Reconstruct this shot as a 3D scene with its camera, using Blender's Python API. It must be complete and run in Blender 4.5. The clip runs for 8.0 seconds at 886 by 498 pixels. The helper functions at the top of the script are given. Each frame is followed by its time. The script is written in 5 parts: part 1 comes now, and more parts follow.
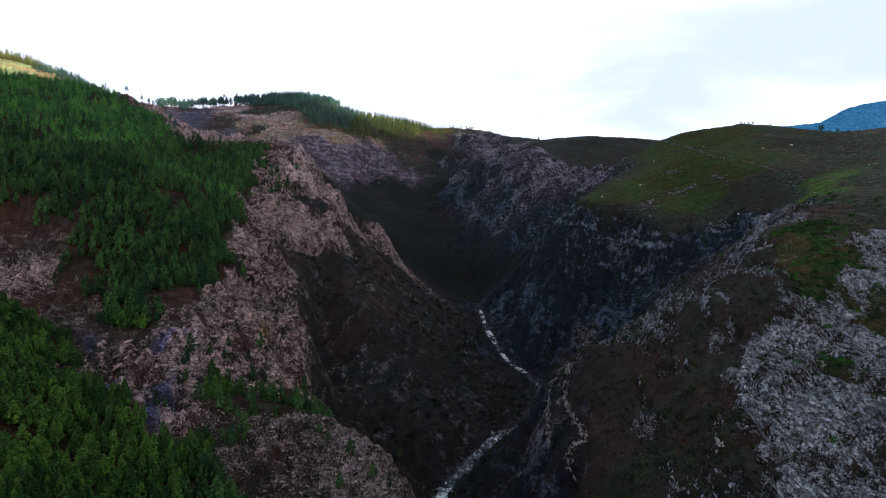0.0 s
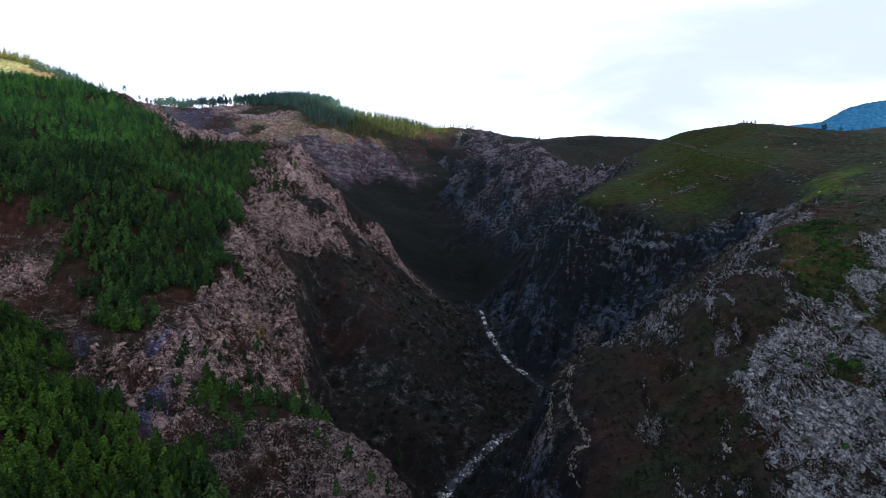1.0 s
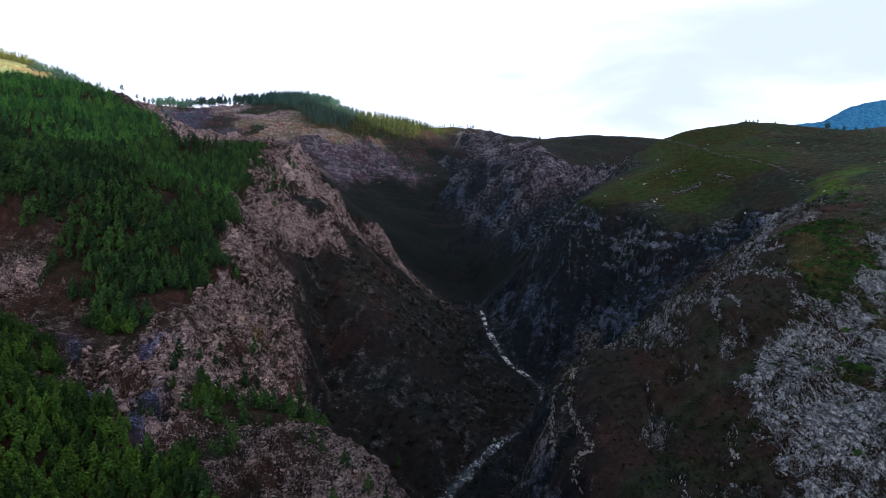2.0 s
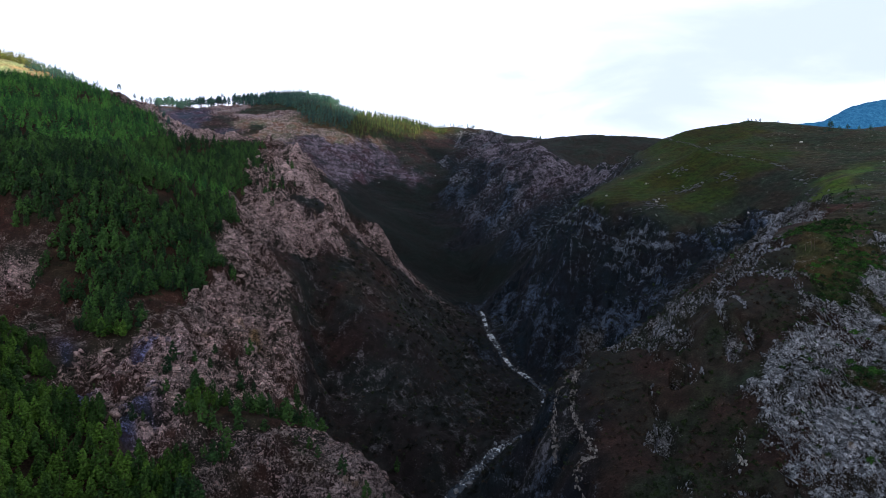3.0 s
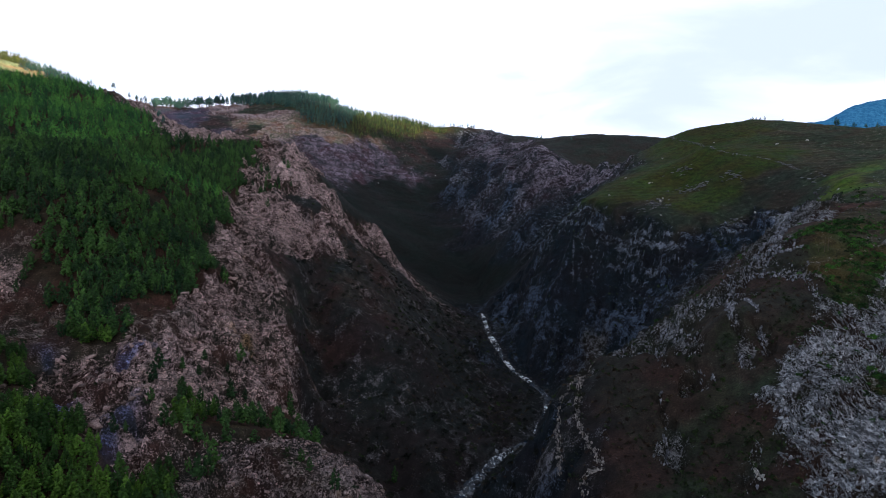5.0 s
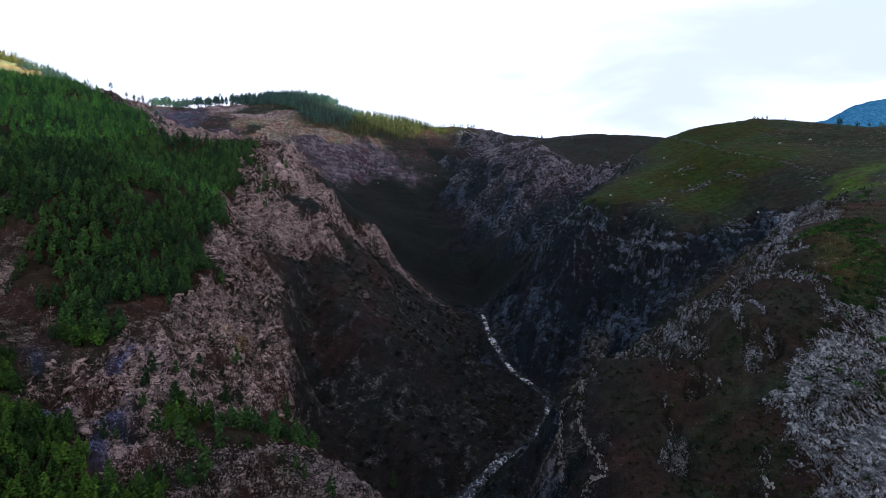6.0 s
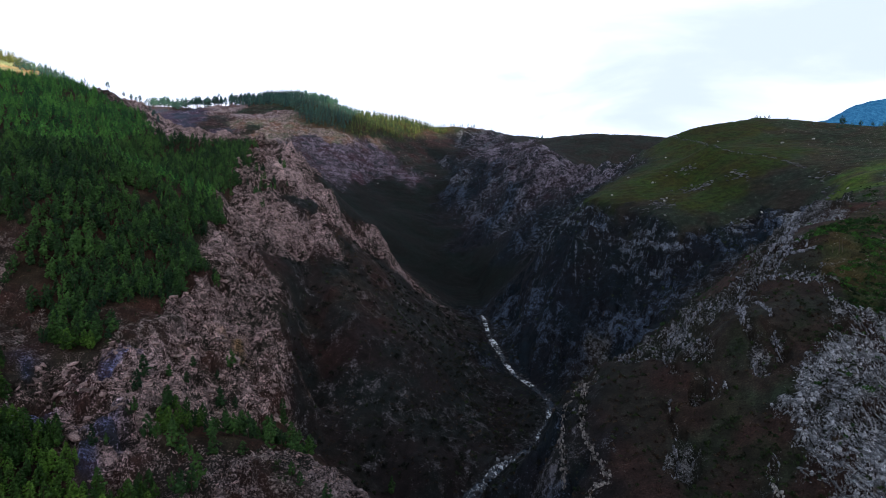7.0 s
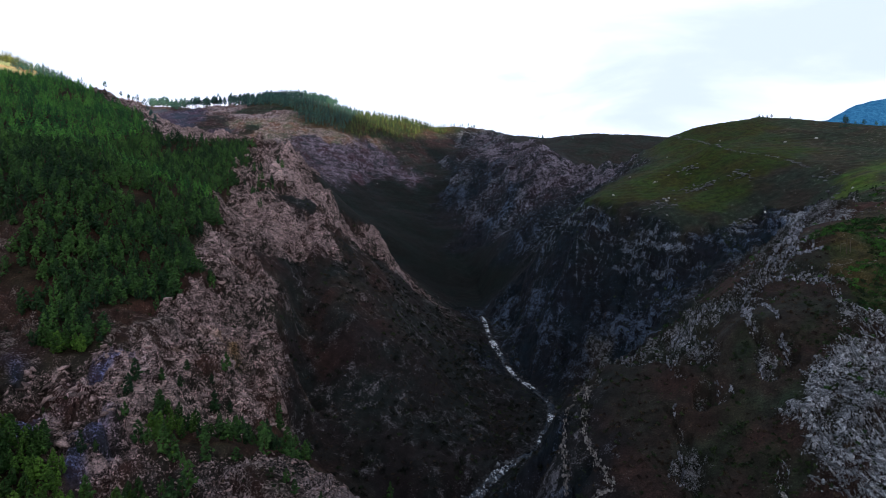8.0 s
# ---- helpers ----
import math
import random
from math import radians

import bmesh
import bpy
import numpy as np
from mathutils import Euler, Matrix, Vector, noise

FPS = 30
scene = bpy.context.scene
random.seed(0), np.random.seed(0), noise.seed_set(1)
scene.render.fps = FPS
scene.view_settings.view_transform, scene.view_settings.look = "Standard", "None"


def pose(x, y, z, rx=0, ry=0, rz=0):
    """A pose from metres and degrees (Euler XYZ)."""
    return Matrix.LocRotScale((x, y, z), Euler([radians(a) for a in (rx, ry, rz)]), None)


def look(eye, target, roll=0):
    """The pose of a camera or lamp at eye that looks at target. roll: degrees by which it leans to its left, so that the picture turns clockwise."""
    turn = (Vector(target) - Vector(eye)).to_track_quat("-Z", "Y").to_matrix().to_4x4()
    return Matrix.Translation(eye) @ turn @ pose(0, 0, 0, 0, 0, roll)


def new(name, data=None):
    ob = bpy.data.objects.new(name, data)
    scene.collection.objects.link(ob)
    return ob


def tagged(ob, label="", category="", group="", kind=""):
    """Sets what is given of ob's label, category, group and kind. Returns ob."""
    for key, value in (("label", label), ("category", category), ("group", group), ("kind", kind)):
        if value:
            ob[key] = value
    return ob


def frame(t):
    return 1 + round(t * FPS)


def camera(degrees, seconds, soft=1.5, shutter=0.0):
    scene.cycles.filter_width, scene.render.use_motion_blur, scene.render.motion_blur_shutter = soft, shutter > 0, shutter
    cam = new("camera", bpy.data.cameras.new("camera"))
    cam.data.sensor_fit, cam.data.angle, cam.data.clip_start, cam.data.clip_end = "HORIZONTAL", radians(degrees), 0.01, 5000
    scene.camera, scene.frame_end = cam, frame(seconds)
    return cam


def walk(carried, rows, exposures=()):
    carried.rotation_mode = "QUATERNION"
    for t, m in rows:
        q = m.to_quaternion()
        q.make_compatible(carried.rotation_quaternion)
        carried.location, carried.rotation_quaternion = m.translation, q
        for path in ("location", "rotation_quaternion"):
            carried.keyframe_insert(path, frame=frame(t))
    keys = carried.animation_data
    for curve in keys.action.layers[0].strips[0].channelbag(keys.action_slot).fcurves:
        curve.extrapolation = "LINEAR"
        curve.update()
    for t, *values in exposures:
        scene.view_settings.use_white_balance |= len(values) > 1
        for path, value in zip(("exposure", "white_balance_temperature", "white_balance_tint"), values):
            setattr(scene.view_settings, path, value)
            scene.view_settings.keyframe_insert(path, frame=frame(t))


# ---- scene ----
EXPOSURE = 0.0
cam = camera(77.2, 8.0, 0.9)
METRES, EYE, TILT = 30.0, 80.0, -1.8
ROWS = [
    (0.0, 0.0000, 0.0000, 0.0000, 0.000, 0.000, 0.000),
    (0.5, 0.0042, 0.0620, 0.0022, 0.029, 0.002, 0.028),
    (1.0, 0.0085, 0.1242, 0.0045, 0.056, 0.005, 0.056),
    (1.5, 0.0129, 0.1868, 0.0068, 0.081, 0.010, 0.084),
    (2.2, 0.0193, 0.2746, 0.0100, 0.112, 0.020, 0.122),
    (3.0, 0.0267, 0.3754, 0.0137, 0.144, 0.035, 0.166),
    (3.5, 0.0315, 0.4384, 0.0160, 0.163, 0.047, 0.193),
    (4.0, 0.0364, 0.5015, 0.0184, 0.180, 0.059, 0.219),
    (4.5, 0.0414, 0.5645, 0.0207, 0.197, 0.073, 0.245),
    (5.2, 0.0486, 0.6525, 0.0240, 0.220, 0.095, 0.280),
    (6.0, 0.0572, 0.7527, 0.0277, 0.246, 0.122, 0.320),
    (6.5, 0.0628, 0.8150, 0.0301, 0.263, 0.141, 0.343),
    (7.0, 0.0685, 0.8770, 0.0324, 0.281, 0.161, 0.367),
    (7.5, 0.0743, 0.9387, 0.0347, 0.299, 0.181, 0.389),
    (8.0, 0.0803, 1.0000, 0.0370, 0.319, 0.203, 0.411),
]
walk(cam, [(t, pose(0, 0, EYE, TILT, 0, 0) @ pose(METRES * x, METRES * y, METRES * z, 90 + pitch, roll, yaw)) for t, x, y, z, yaw, pitch, roll in ROWS],
     [(0.0, EXPOSURE), (8.0, EXPOSURE)])

# ---- sky and sun: a pale sky with thin cloud, a low sun kept off the gorge by the high ground behind ----
SUN_DIRECTION = Vector((0.642, -0.767, 0.14)).normalized()      # from the ground towards the sun
world = bpy.data.worlds.new("sky")
scene.world = world
world.use_nodes = True
wn, wl = world.node_tree.nodes, world.node_tree.links
wn.clear()
sky = wn.new("ShaderNodeTexSky")
sky.sky_type, sky.sun_disc = "NISHITA", False
sky.sun_elevation = math.asin(SUN_DIRECTION.z)
sky.sun_rotation = math.atan2(SUN_DIRECTION.x, SUN_DIRECTION.y)
sky.air_density, sky.dust_density, sky.ozone_density = 1.0, 1.5, 1.0
where = wn.new("ShaderNodeTexCoord")
stretch = wn.new("ShaderNodeMapping")
stretch.inputs["Scale"].default_value = (1.0, 1.0, 3.0)
stretch.inputs["Rotation"].default_value = (0.0, radians(9), 0.0)
cloud = wn.new("ShaderNodeTexNoise")
cloud.inputs["Scale"].default_value = 2.6
cloud.inputs["Detail"].default_value = 7.0
cloud.inputs["Roughness"].default_value = 0.5
cloud.inputs["Distortion"].default_value = 0.5
parts = wn.new("ShaderNodeSeparateXYZ")


def sky_range(value, a, b, c, d):
    node = wn.new("ShaderNodeMapRange")
    node.interpolation_type = "SMOOTHSTEP"
    for key, v in zip(("From Min", "From Max", "To Min", "To Max"), (a, b, c, d)):
        node.inputs[key].default_value = v
    wl.new(value, node.inputs["Value"])
    return node.outputs["Result"]


def sky_math(op, a, b):
    node = wn.new("ShaderNodeMath")
    node.operation = op
    for k, v in enumerate((a, b)):
        if isinstance(v, float):
            node.inputs[k].default_value = v
        else:
            wl.new(v, node.inputs[k])
    return node.outputs["Value"]


wl.new(where.outputs["Generated"], parts.inputs["Vector"])
wl.new(where.outputs["Generated"], stretch.inputs["Vector"])
wl.new(stretch.outputs["Vector"], cloud.inputs["Vector"])
# cloud is brighter towards the sun, thicker to the west, and thins out overhead
facing = wn.new("ShaderNodeVectorMath")
facing.operation = "DOT_PRODUCT"
facing.inputs[1].default_value = SUN_DIRECTION
wl.new(where.outputs["Generated"], facing.inputs[0])
glow = sky_range(facing.outputs["Value"], 0.0, 1.0, 0.0, 1.0)
broken = sky_math("SUBTRACT", cloud.outputs["Fac"], sky_range(parts.outputs["X"], 0.0, 0.45, 0.0, 0.10))
broken = sky_math("ADD", broken, sky_range(parts.outputs["Z"], 0.28, 0.12, 0.0, 0.10))
broken = sky_math("ADD", broken, sky_range(parts.outputs["X"], 0.12, -0.12, 0.0, 0.16))
white = sky_range(broken, 0.30, 0.52, 0.0, 1.0)
cloud_colour = wn.new("ShaderNodeMix")
cloud_colour.data_type = "RGBA"
cloud_colour.inputs["A"].default_value = (8.0, 9.25, 11.2, 1)
cloud_colour.inputs["B"].default_value = (11.0, 12.0, 15.0, 1)
wl.new(white, cloud_colour.inputs["Factor"])
cloud_light = wn.new("ShaderNodeVectorMath")
cloud_light.operation = "MULTIPLY"
warmth = wn.new("ShaderNodeMix")
warmth.data_type = "RGBA"
warmth.inputs["A"].default_value, warmth.inputs["B"].default_value = (1, 1, 1, 1), (2.3, 2.0, 1.8, 1)
wl.new(glow, warmth.inputs["Factor"])
wl.new(cloud_colour.outputs["Result"], cloud_light.inputs[0])
wl.new(warmth.outputs["Result"], cloud_light.inputs[1])
veil = wn.new("ShaderNodeMix")
veil.data_type = "RGBA"
wl.new(sky_range(parts.outputs["Z"], 0.36, 0.62, 1.0, 0.14), veil.inputs["Factor"])
wl.new(sky.outputs["Color"], veil.inputs["A"])
wl.new(cloud_light.outputs["Vector"], veil.inputs["B"])
back = wn.new("ShaderNodeBackground")
back.inputs["Strength"].default_value = 0.1
wout = wn.new("ShaderNodeOutputWorld")
wl.new(veil.outputs["Result"], back.inputs["Color"])
wl.new(back.outputs["Background"], wout.inputs["Surface"])
sun = new("sun", bpy.data.lights.new("sun", "SUN"))
sun.data.energy, sun.data.angle, sun.data.color = 5.0, radians(0.6), (1.0, 0.86, 0.60)
sun.matrix_world = look(SUN_DIRECTION * 1000, (0, 0, 0))

# ---- materials ----
def material(name):
    """A new node material: its nodes, links and principled shader."""
    m = bpy.data.materials.new(name)
    m.use_nodes = True
    t = m.node_tree
    return m, t.nodes, t.links, t.nodes["Principled BSDF"]


def put(n, l, kind, inputs=(), **settings):
    """A node with its settings and inputs; an input is a value or another node's socket."""
    node = n.new(kind)
    for key, value in settings.items():
        setattr(node, key, value)
    for key, value in dict(inputs).items():
        if isinstance(value, bpy.types.NodeSocket):
            l.new(value, node.inputs[key])
        else:
            node.inputs[key].default_value = value
    return node


def grain(n, l, place, scale, detail=4.0, rough=0.55):
    return put(n, l, "ShaderNodeTexNoise", {"Vector": place, "Scale": scale, "Detail": detail, "Roughness": rough}).outputs["Fac"]


def ranged(n, l, value, a, b, c=0.0, d=1.0):
    return put(n, l, "ShaderNodeMapRange", {"Value": value, "From Min": a, "From Max": b, "To Min": c, "To Max": d}, interpolation_type="SMOOTHSTEP").outputs["Result"]


def sums(n, l, a, b, op="ADD"):
    return put(n, l, "ShaderNodeMath", {0: a, 1: b}, operation=op).outputs[0]


def blend(n, l, fac, a, b, how="MIX"):
    return put(n, l, "ShaderNodeMix", {0: fac, 6: a, 7: b}, data_type="RGBA", blend_type=how).outputs[2]


def scaled(n, l, colour, value):
    return put(n, l, "ShaderNodeVectorMath", {0: colour, "Scale": value}, operation="SCALE").outputs[0]


def bent_little(n, l, place):
    """Place, shifted a little by slow noise, so that beds wander."""
    return put(n, l, "ShaderNodeVectorMath", {0: place, 1: scaled(n, l, put(n, l, "ShaderNodeTexNoise", {"Vector": place, "Scale": 0.09, "Detail": 3.0}).outputs["Color"], 7.0)}, operation="ADD").outputs[0]


def land_material():
    m, n, l, p = material("hillside")
    place = put(n, l, "ShaderNodeNewGeometry").outputs["Position"]
    tone = put(n, l, "ShaderNodeAttribute", attribute_name="tone").outputs["Color"]
    stone = put(n, l, "ShaderNodeAttribute", attribute_name="stone").outputs["Color"]
    rocky = put(n, l, "ShaderNodeAttribute", attribute_name="rocky").outputs["Fac"]
    broad = grain(n, l, place, 0.05, 3.0)
    lumps = grain(n, l, place, 0.27, 7.0, 0.68)
    fine = grain(n, l, place, 1.9, 5.0, 0.72)
    # plants and soil: tufts at two sizes, with redder and greener drifts
    drift = ranged(n, l, broad, 0.35, 0.65)
    red = put(n, l, "ShaderNodeMix", {0: drift, 6: (1.22, 0.86, 0.78, 1), 7: (0.82, 1.12, 0.95, 1)}, data_type="RGBA").outputs[2]
    plants = blend(n, l, 1.0, tone, red, "MULTIPLY")
    plants = scaled(n, l, plants, sums(n, l, ranged(n, l, lumps, 0.3, 0.72, 0.45, 1.5), ranged(n, l, fine, 0.3, 0.7, 0.4, 1.55), "MULTIPLY"))
    # rock: broken faces with dark clefts between them, lichen and rusty patches
    bent = put(n, l, "ShaderNodeVectorMath", {0: place, 1: scaled(n, l, put(n, l, "ShaderNodeTexNoise", {"Vector": place, "Scale": 0.3, "Detail": 3.0}).outputs["Color"], 5.0)}, operation="ADD").outputs[0]
    turned = put(n, l, "ShaderNodeMapping", {"Vector": bent, "Rotation": (0.25, 0.35, 0.6), "Scale": (0.5, 0.9, 2.5)}).outputs["Vector"]
    cleft = grain(n, l, turned, 0.48, 6.0, 0.72)
    beds = grain(n, l, put(n, l, "ShaderNodeMapping", {"Vector": bent_little(n, l, place), "Rotation": (0, 0.35, 0.1), "Scale": (1.5, 0.16, 1.1)}).outputs["Vector"], 0.8, 5.0, 0.66)
    bedded = put(n, l, "ShaderNodeAttribute", attribute_name="bedded").outputs["Fac"]
    cleft = put(n, l, "ShaderNodeMix", {0: bedded, 2: cleft, 3: beds}).outputs[0]
    chips = put(n, l, "ShaderNodeTexVoronoi", {"Vector": turned, "Scale": 1.5, "Randomness": 1.0})
    joints = ranged(n, l, cleft, 0.42, 0.53)
    shade = put(n, l, "ShaderNodeSeparateColor", {"Color": chips.outputs["Color"]}).outputs[0]
    stony = scaled(n, l, stone, sums(n, l, ranged(n, l, shade, 0.0, 1.0, 0.70, 1.25), ranged(n, l, fine, 0.3, 0.7, 0.55, 1.3), "MULTIPLY"))
    stony = scaled(n, l, stony, sums(n, l, sums(n, l, joints, 0.75, "MULTIPLY"), 0.28))
    rust = ranged(n, l, grain(n, l, place, 0.11, 3.0), 0.66, 0.72)
    stony = blend(n, l, sums(n, l, rust, 0.45, "MULTIPLY"), stony, (0.24, 0.14, 0.05, 1))
    edge = sums(n, l, sums(n, l, rocky, sums(n, l, sums(n, l, lumps, 0.5, "SUBTRACT"), 1.5, "MULTIPLY")), sums(n, l, sums(n, l, fine, 0.5, "SUBTRACT"), 1.5, "MULTIPLY"))
    bare = ranged(n, l, edge, 0.41, 0.59)
    massif = grain(n, l, place, 0.014, 8.0, 0.68)
    l.new(scaled(n, l, blend(n, l, bare, plants, stony), ranged(n, l, massif, 0.3, 0.7, 0.74, 1.30)), p.inputs["Base Color"])
    p.inputs["Roughness"].default_value = 0.9
    p.inputs["Specular IOR Level"].default_value = 0.25
    relief = sums(n, l, sums(n, l, fine, 0.7, "MULTIPLY"), sums(n, l, sums(n, l, joints, bare, "MULTIPLY"), 0.6, "MULTIPLY"))
    l.new(put(n, l, "ShaderNodeBump", {"Height": relief, "Strength": 1.0, "Distance": 0.7}).outputs["Normal"], p.inputs["Normal"])
    return m


def stone_material(name, colour, dark):
    m, n, l, p = material(name)
    place = put(n, l, "ShaderNodeNewGeometry").outputs["Position"]
    island = put(n, l, "ShaderNodeNewGeometry").outputs["Random Per Island"]
    alone = put(n, l, "ShaderNodeObjectInfo").outputs["Random"]
    fine = grain(n, l, place, 2.6, 6.0, 0.75)
    spot = grain(n, l, place, 0.5, 3.0)
    mixed = blend(n, l, ranged(n, l, fine, 0.3, 0.7), dark, colour)
    lichen = blend(n, l, ranged(n, l, spot, 0.58, 0.7, 0.0, 0.55), mixed, (0.10, 0.10, 0.06, 1))
    vary = put(n, l, "ShaderNodeMath", {0: sums(n, l, island, alone)}, operation="FRACT").outputs[0]
    l.new(scaled(n, l, lichen, ranged(n, l, vary, 0.0, 1.0, 0.4, 1.25)), p.inputs["Base Color"])
    p.inputs["Roughness"].default_value = 0.85
    p.inputs["Specular IOR Level"].default_value = 0.3
    l.new(put(n, l, "ShaderNodeBump", {"Height": fine, "Strength": 0.8, "Distance": 0.25}).outputs["Normal"], p.inputs["Normal"])
    return m


def leaf_material(name, deep, fresh):
    """Needles and leaves; each tree and each tuft its own green."""
    m, n, l, p = material(name)
    place = put(n, l, "ShaderNodeNewGeometry").outputs["Position"]
    island = put(n, l, "ShaderNodeNewGeometry").outputs["Random Per Island"]
    alone = put(n, l, "ShaderNodeObjectInfo").outputs["Random"]
    each = put(n, l, "ShaderNodeAttribute", attribute_name="vary").outputs["Fac"]
    tree = put(n, l, "ShaderNodeMath", {0: sums(n, l, each, alone)}, operation="FRACT").outputs[0]
    stand = grain(n, l, place, 0.035, 2.0)
    fac = sums(n, l, sums(n, l, sums(n, l, tree, 0.75, "MULTIPLY"), sums(n, l, island, 0.12, "MULTIPLY")), sums(n, l, sums(n, l, stand, 0.5, "SUBTRACT"), 1.3, "MULTIPLY"))
    colour = blend(n, l, ranged(n, l, fac, 0.0, 1.0), deep, fresh)
    tufts = grain(n, l, place, 3.2, 3.0, 0.7)
    l.new(scaled(n, l, colour, sums(n, l, ranged(n, l, island, 0.0, 1.0, 0.82, 1.18), ranged(n, l, tufts, 0.3, 0.7, 0.7, 1.3), "MULTIPLY")), p.inputs["Base Color"])
    l.new(put(n, l, "ShaderNodeBump", {"Height": tufts, "Strength": 0.8, "Distance": 0.4}).outputs["Normal"], p.inputs["Normal"])
    p.inputs["Roughness"].default_value = 0.7
    p.inputs["Specular IOR Level"].default_value = 0.2
    return m


def bark_material():
    m, n, l, p = material("pine bark")
    place = put(n, l, "ShaderNodeNewGeometry").outputs["Position"]
    ridges = grain(n, l, place, 6.0, 4.0)
    l.new(blend(n, l, ranged(n, l, ridges, 0.3, 0.7), (0.045, 0.03, 0.022, 1), (0.16, 0.10, 0.07, 1)), p.inputs["Base Color"])
    p.inputs["Roughness"].default_value = 0.9
    l.new(put(n, l, "ShaderNodeBump", {"Height": ridges, "Strength": 0.7, "Distance": 0.05}).outputs["Normal"], p.inputs["Normal"])
    return m


def water_material():
    m, n, l, p = material("mountain river")
    place = put(n, l, "ShaderNodeNewGeometry").outputs["Position"]
    churn = grain(n, l, put(n, l, "ShaderNodeMapping", {"Vector": place, "Rotation": (0, 0, -0.5), "Scale": (1.6, 0.6, 1.0)}).outputs["Vector"], 0.5, 5.0, 0.62)
    fine = grain(n, l, place, 2.2, 4.0, 0.6)
    rapid = put(n, l, "ShaderNodeAttribute", attribute_name="rapid").outputs["Fac"]
    foam = ranged(n, l, sums(n, l, sums(n, l, churn, sums(n, l, fine, 0.75, "MULTIPLY")), rapid), 0.955, 1.02)
    l.new(blend(n, l, foam, (0.009, 0.022, 0.040, 1), (0.90, 0.95, 0.99, 1)), p.inputs["Base Color"])
    p.inputs["Specular IOR Level"].default_value = 0.5
    l.new(ranged(n, l, foam, 0.0, 1.0, 0.15, 0.4), p.inputs["Roughness"])
    l.new(put(n, l, "ShaderNodeBump", {"Height": sums(n, l, churn, fine), "Strength": 0.6, "Distance": 0.4}).outputs["Normal"], p.inputs["Normal"])
    return m


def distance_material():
    """A mountain so far off that the blue air lies over it: dim rock, the haze painted as blue colour and glow."""
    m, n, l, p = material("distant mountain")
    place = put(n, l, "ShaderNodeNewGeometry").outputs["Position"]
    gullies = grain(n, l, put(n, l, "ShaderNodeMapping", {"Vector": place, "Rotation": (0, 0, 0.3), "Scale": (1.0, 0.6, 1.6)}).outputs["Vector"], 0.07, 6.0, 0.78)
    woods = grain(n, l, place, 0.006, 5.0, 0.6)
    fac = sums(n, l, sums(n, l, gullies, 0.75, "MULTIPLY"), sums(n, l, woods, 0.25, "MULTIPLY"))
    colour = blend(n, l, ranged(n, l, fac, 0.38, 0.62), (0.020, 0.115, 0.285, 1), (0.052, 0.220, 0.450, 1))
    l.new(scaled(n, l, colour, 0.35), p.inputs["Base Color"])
    # the same blue glows, for the light of the air in between
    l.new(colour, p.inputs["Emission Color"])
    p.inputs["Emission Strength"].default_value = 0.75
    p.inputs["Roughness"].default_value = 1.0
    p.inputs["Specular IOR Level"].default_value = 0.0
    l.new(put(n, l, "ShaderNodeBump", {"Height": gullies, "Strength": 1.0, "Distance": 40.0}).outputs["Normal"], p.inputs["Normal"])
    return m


LAND = land_material()
DISTANCE = distance_material()
PALE_STONE = stone_material("pale quartzite", (0.72, 0.53, 0.505, 1), (0.18, 0.12, 0.11, 1))
GREY_STONE = stone_material("grey quartzite", (0.62, 0.65, 0.69, 1), (0.11, 0.118, 0.13, 1))
SPUR_STONE = stone_material("spur quartzite", (0.50, 0.53, 0.60, 1), (0.085, 0.088, 0.098, 1))
TIP_STONE = stone_material("brownish spur rock", (0.56, 0.53, 0.50, 1), (0.11, 0.10, 0.094, 1))
SCREE_STONE = stone_material("purplish scree stone", (0.27, 0.23, 0.29, 1), (0.06, 0.05, 0.066, 1))
# grey rock with the blue of the gorge's shade mixed into its colour
CLIFF_STONE = stone_material("blue-tinted cliff rock", (0.29, 0.30, 0.36, 1), (0.05, 0.054, 0.068, 1))
WALL_STONE = stone_material("weathered wall stone", (0.28, 0.295, 0.33, 1), (0.08, 0.08, 0.075, 1))
DARK_STONE = stone_material("dark gorge rock", (0.12, 0.125, 0.135, 1), (0.025, 0.026, 0.03, 1))
WHITE_STONE = stone_material("white boulder", (0.75, 0.74, 0.70, 1), (0.5, 0.49, 0.46, 1))
NEEDLES = leaf_material("pine needles", (0.027, 0.079, 0.018, 1), (0.126, 0.268, 0.036, 1))
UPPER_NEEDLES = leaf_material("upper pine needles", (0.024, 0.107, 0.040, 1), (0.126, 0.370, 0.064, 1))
# far pines: shade and blue haze put into a darker teal green
HAZED_NEEDLES = leaf_material("hazed pine needles", (0.026, 0.090, 0.088, 1), (0.092, 0.205, 0.160, 1))
# pines of the hilltop: yellow sunlight put into the needle colour
SUNLIT_NEEDLES = leaf_material("sunlit pine needles", (0.092, 0.127, 0.034, 1), (0.299, 0.333, 0.092, 1))
# ridge pines: olive green with some sunlit yellow mixed in
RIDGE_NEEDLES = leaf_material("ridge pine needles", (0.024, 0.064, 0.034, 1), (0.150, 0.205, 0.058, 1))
SCRUB = leaf_material("scrub leaves", (0.018, 0.034, 0.015, 1), (0.043, 0.073, 0.021, 1))
BROOM = leaf_material("broom leaves", (0.021, 0.073, 0.018, 1), (0.078, 0.221, 0.034, 1))
MID_NEEDLES = leaf_material("lower pine needles", (0.0175, 0.056, 0.023, 1), (0.081, 0.193, 0.044, 1))
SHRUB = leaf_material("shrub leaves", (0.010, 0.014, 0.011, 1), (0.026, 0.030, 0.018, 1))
HEATH = leaf_material("heather twigs", (0.038, 0.026, 0.022, 1), (0.084, 0.060, 0.034, 1))
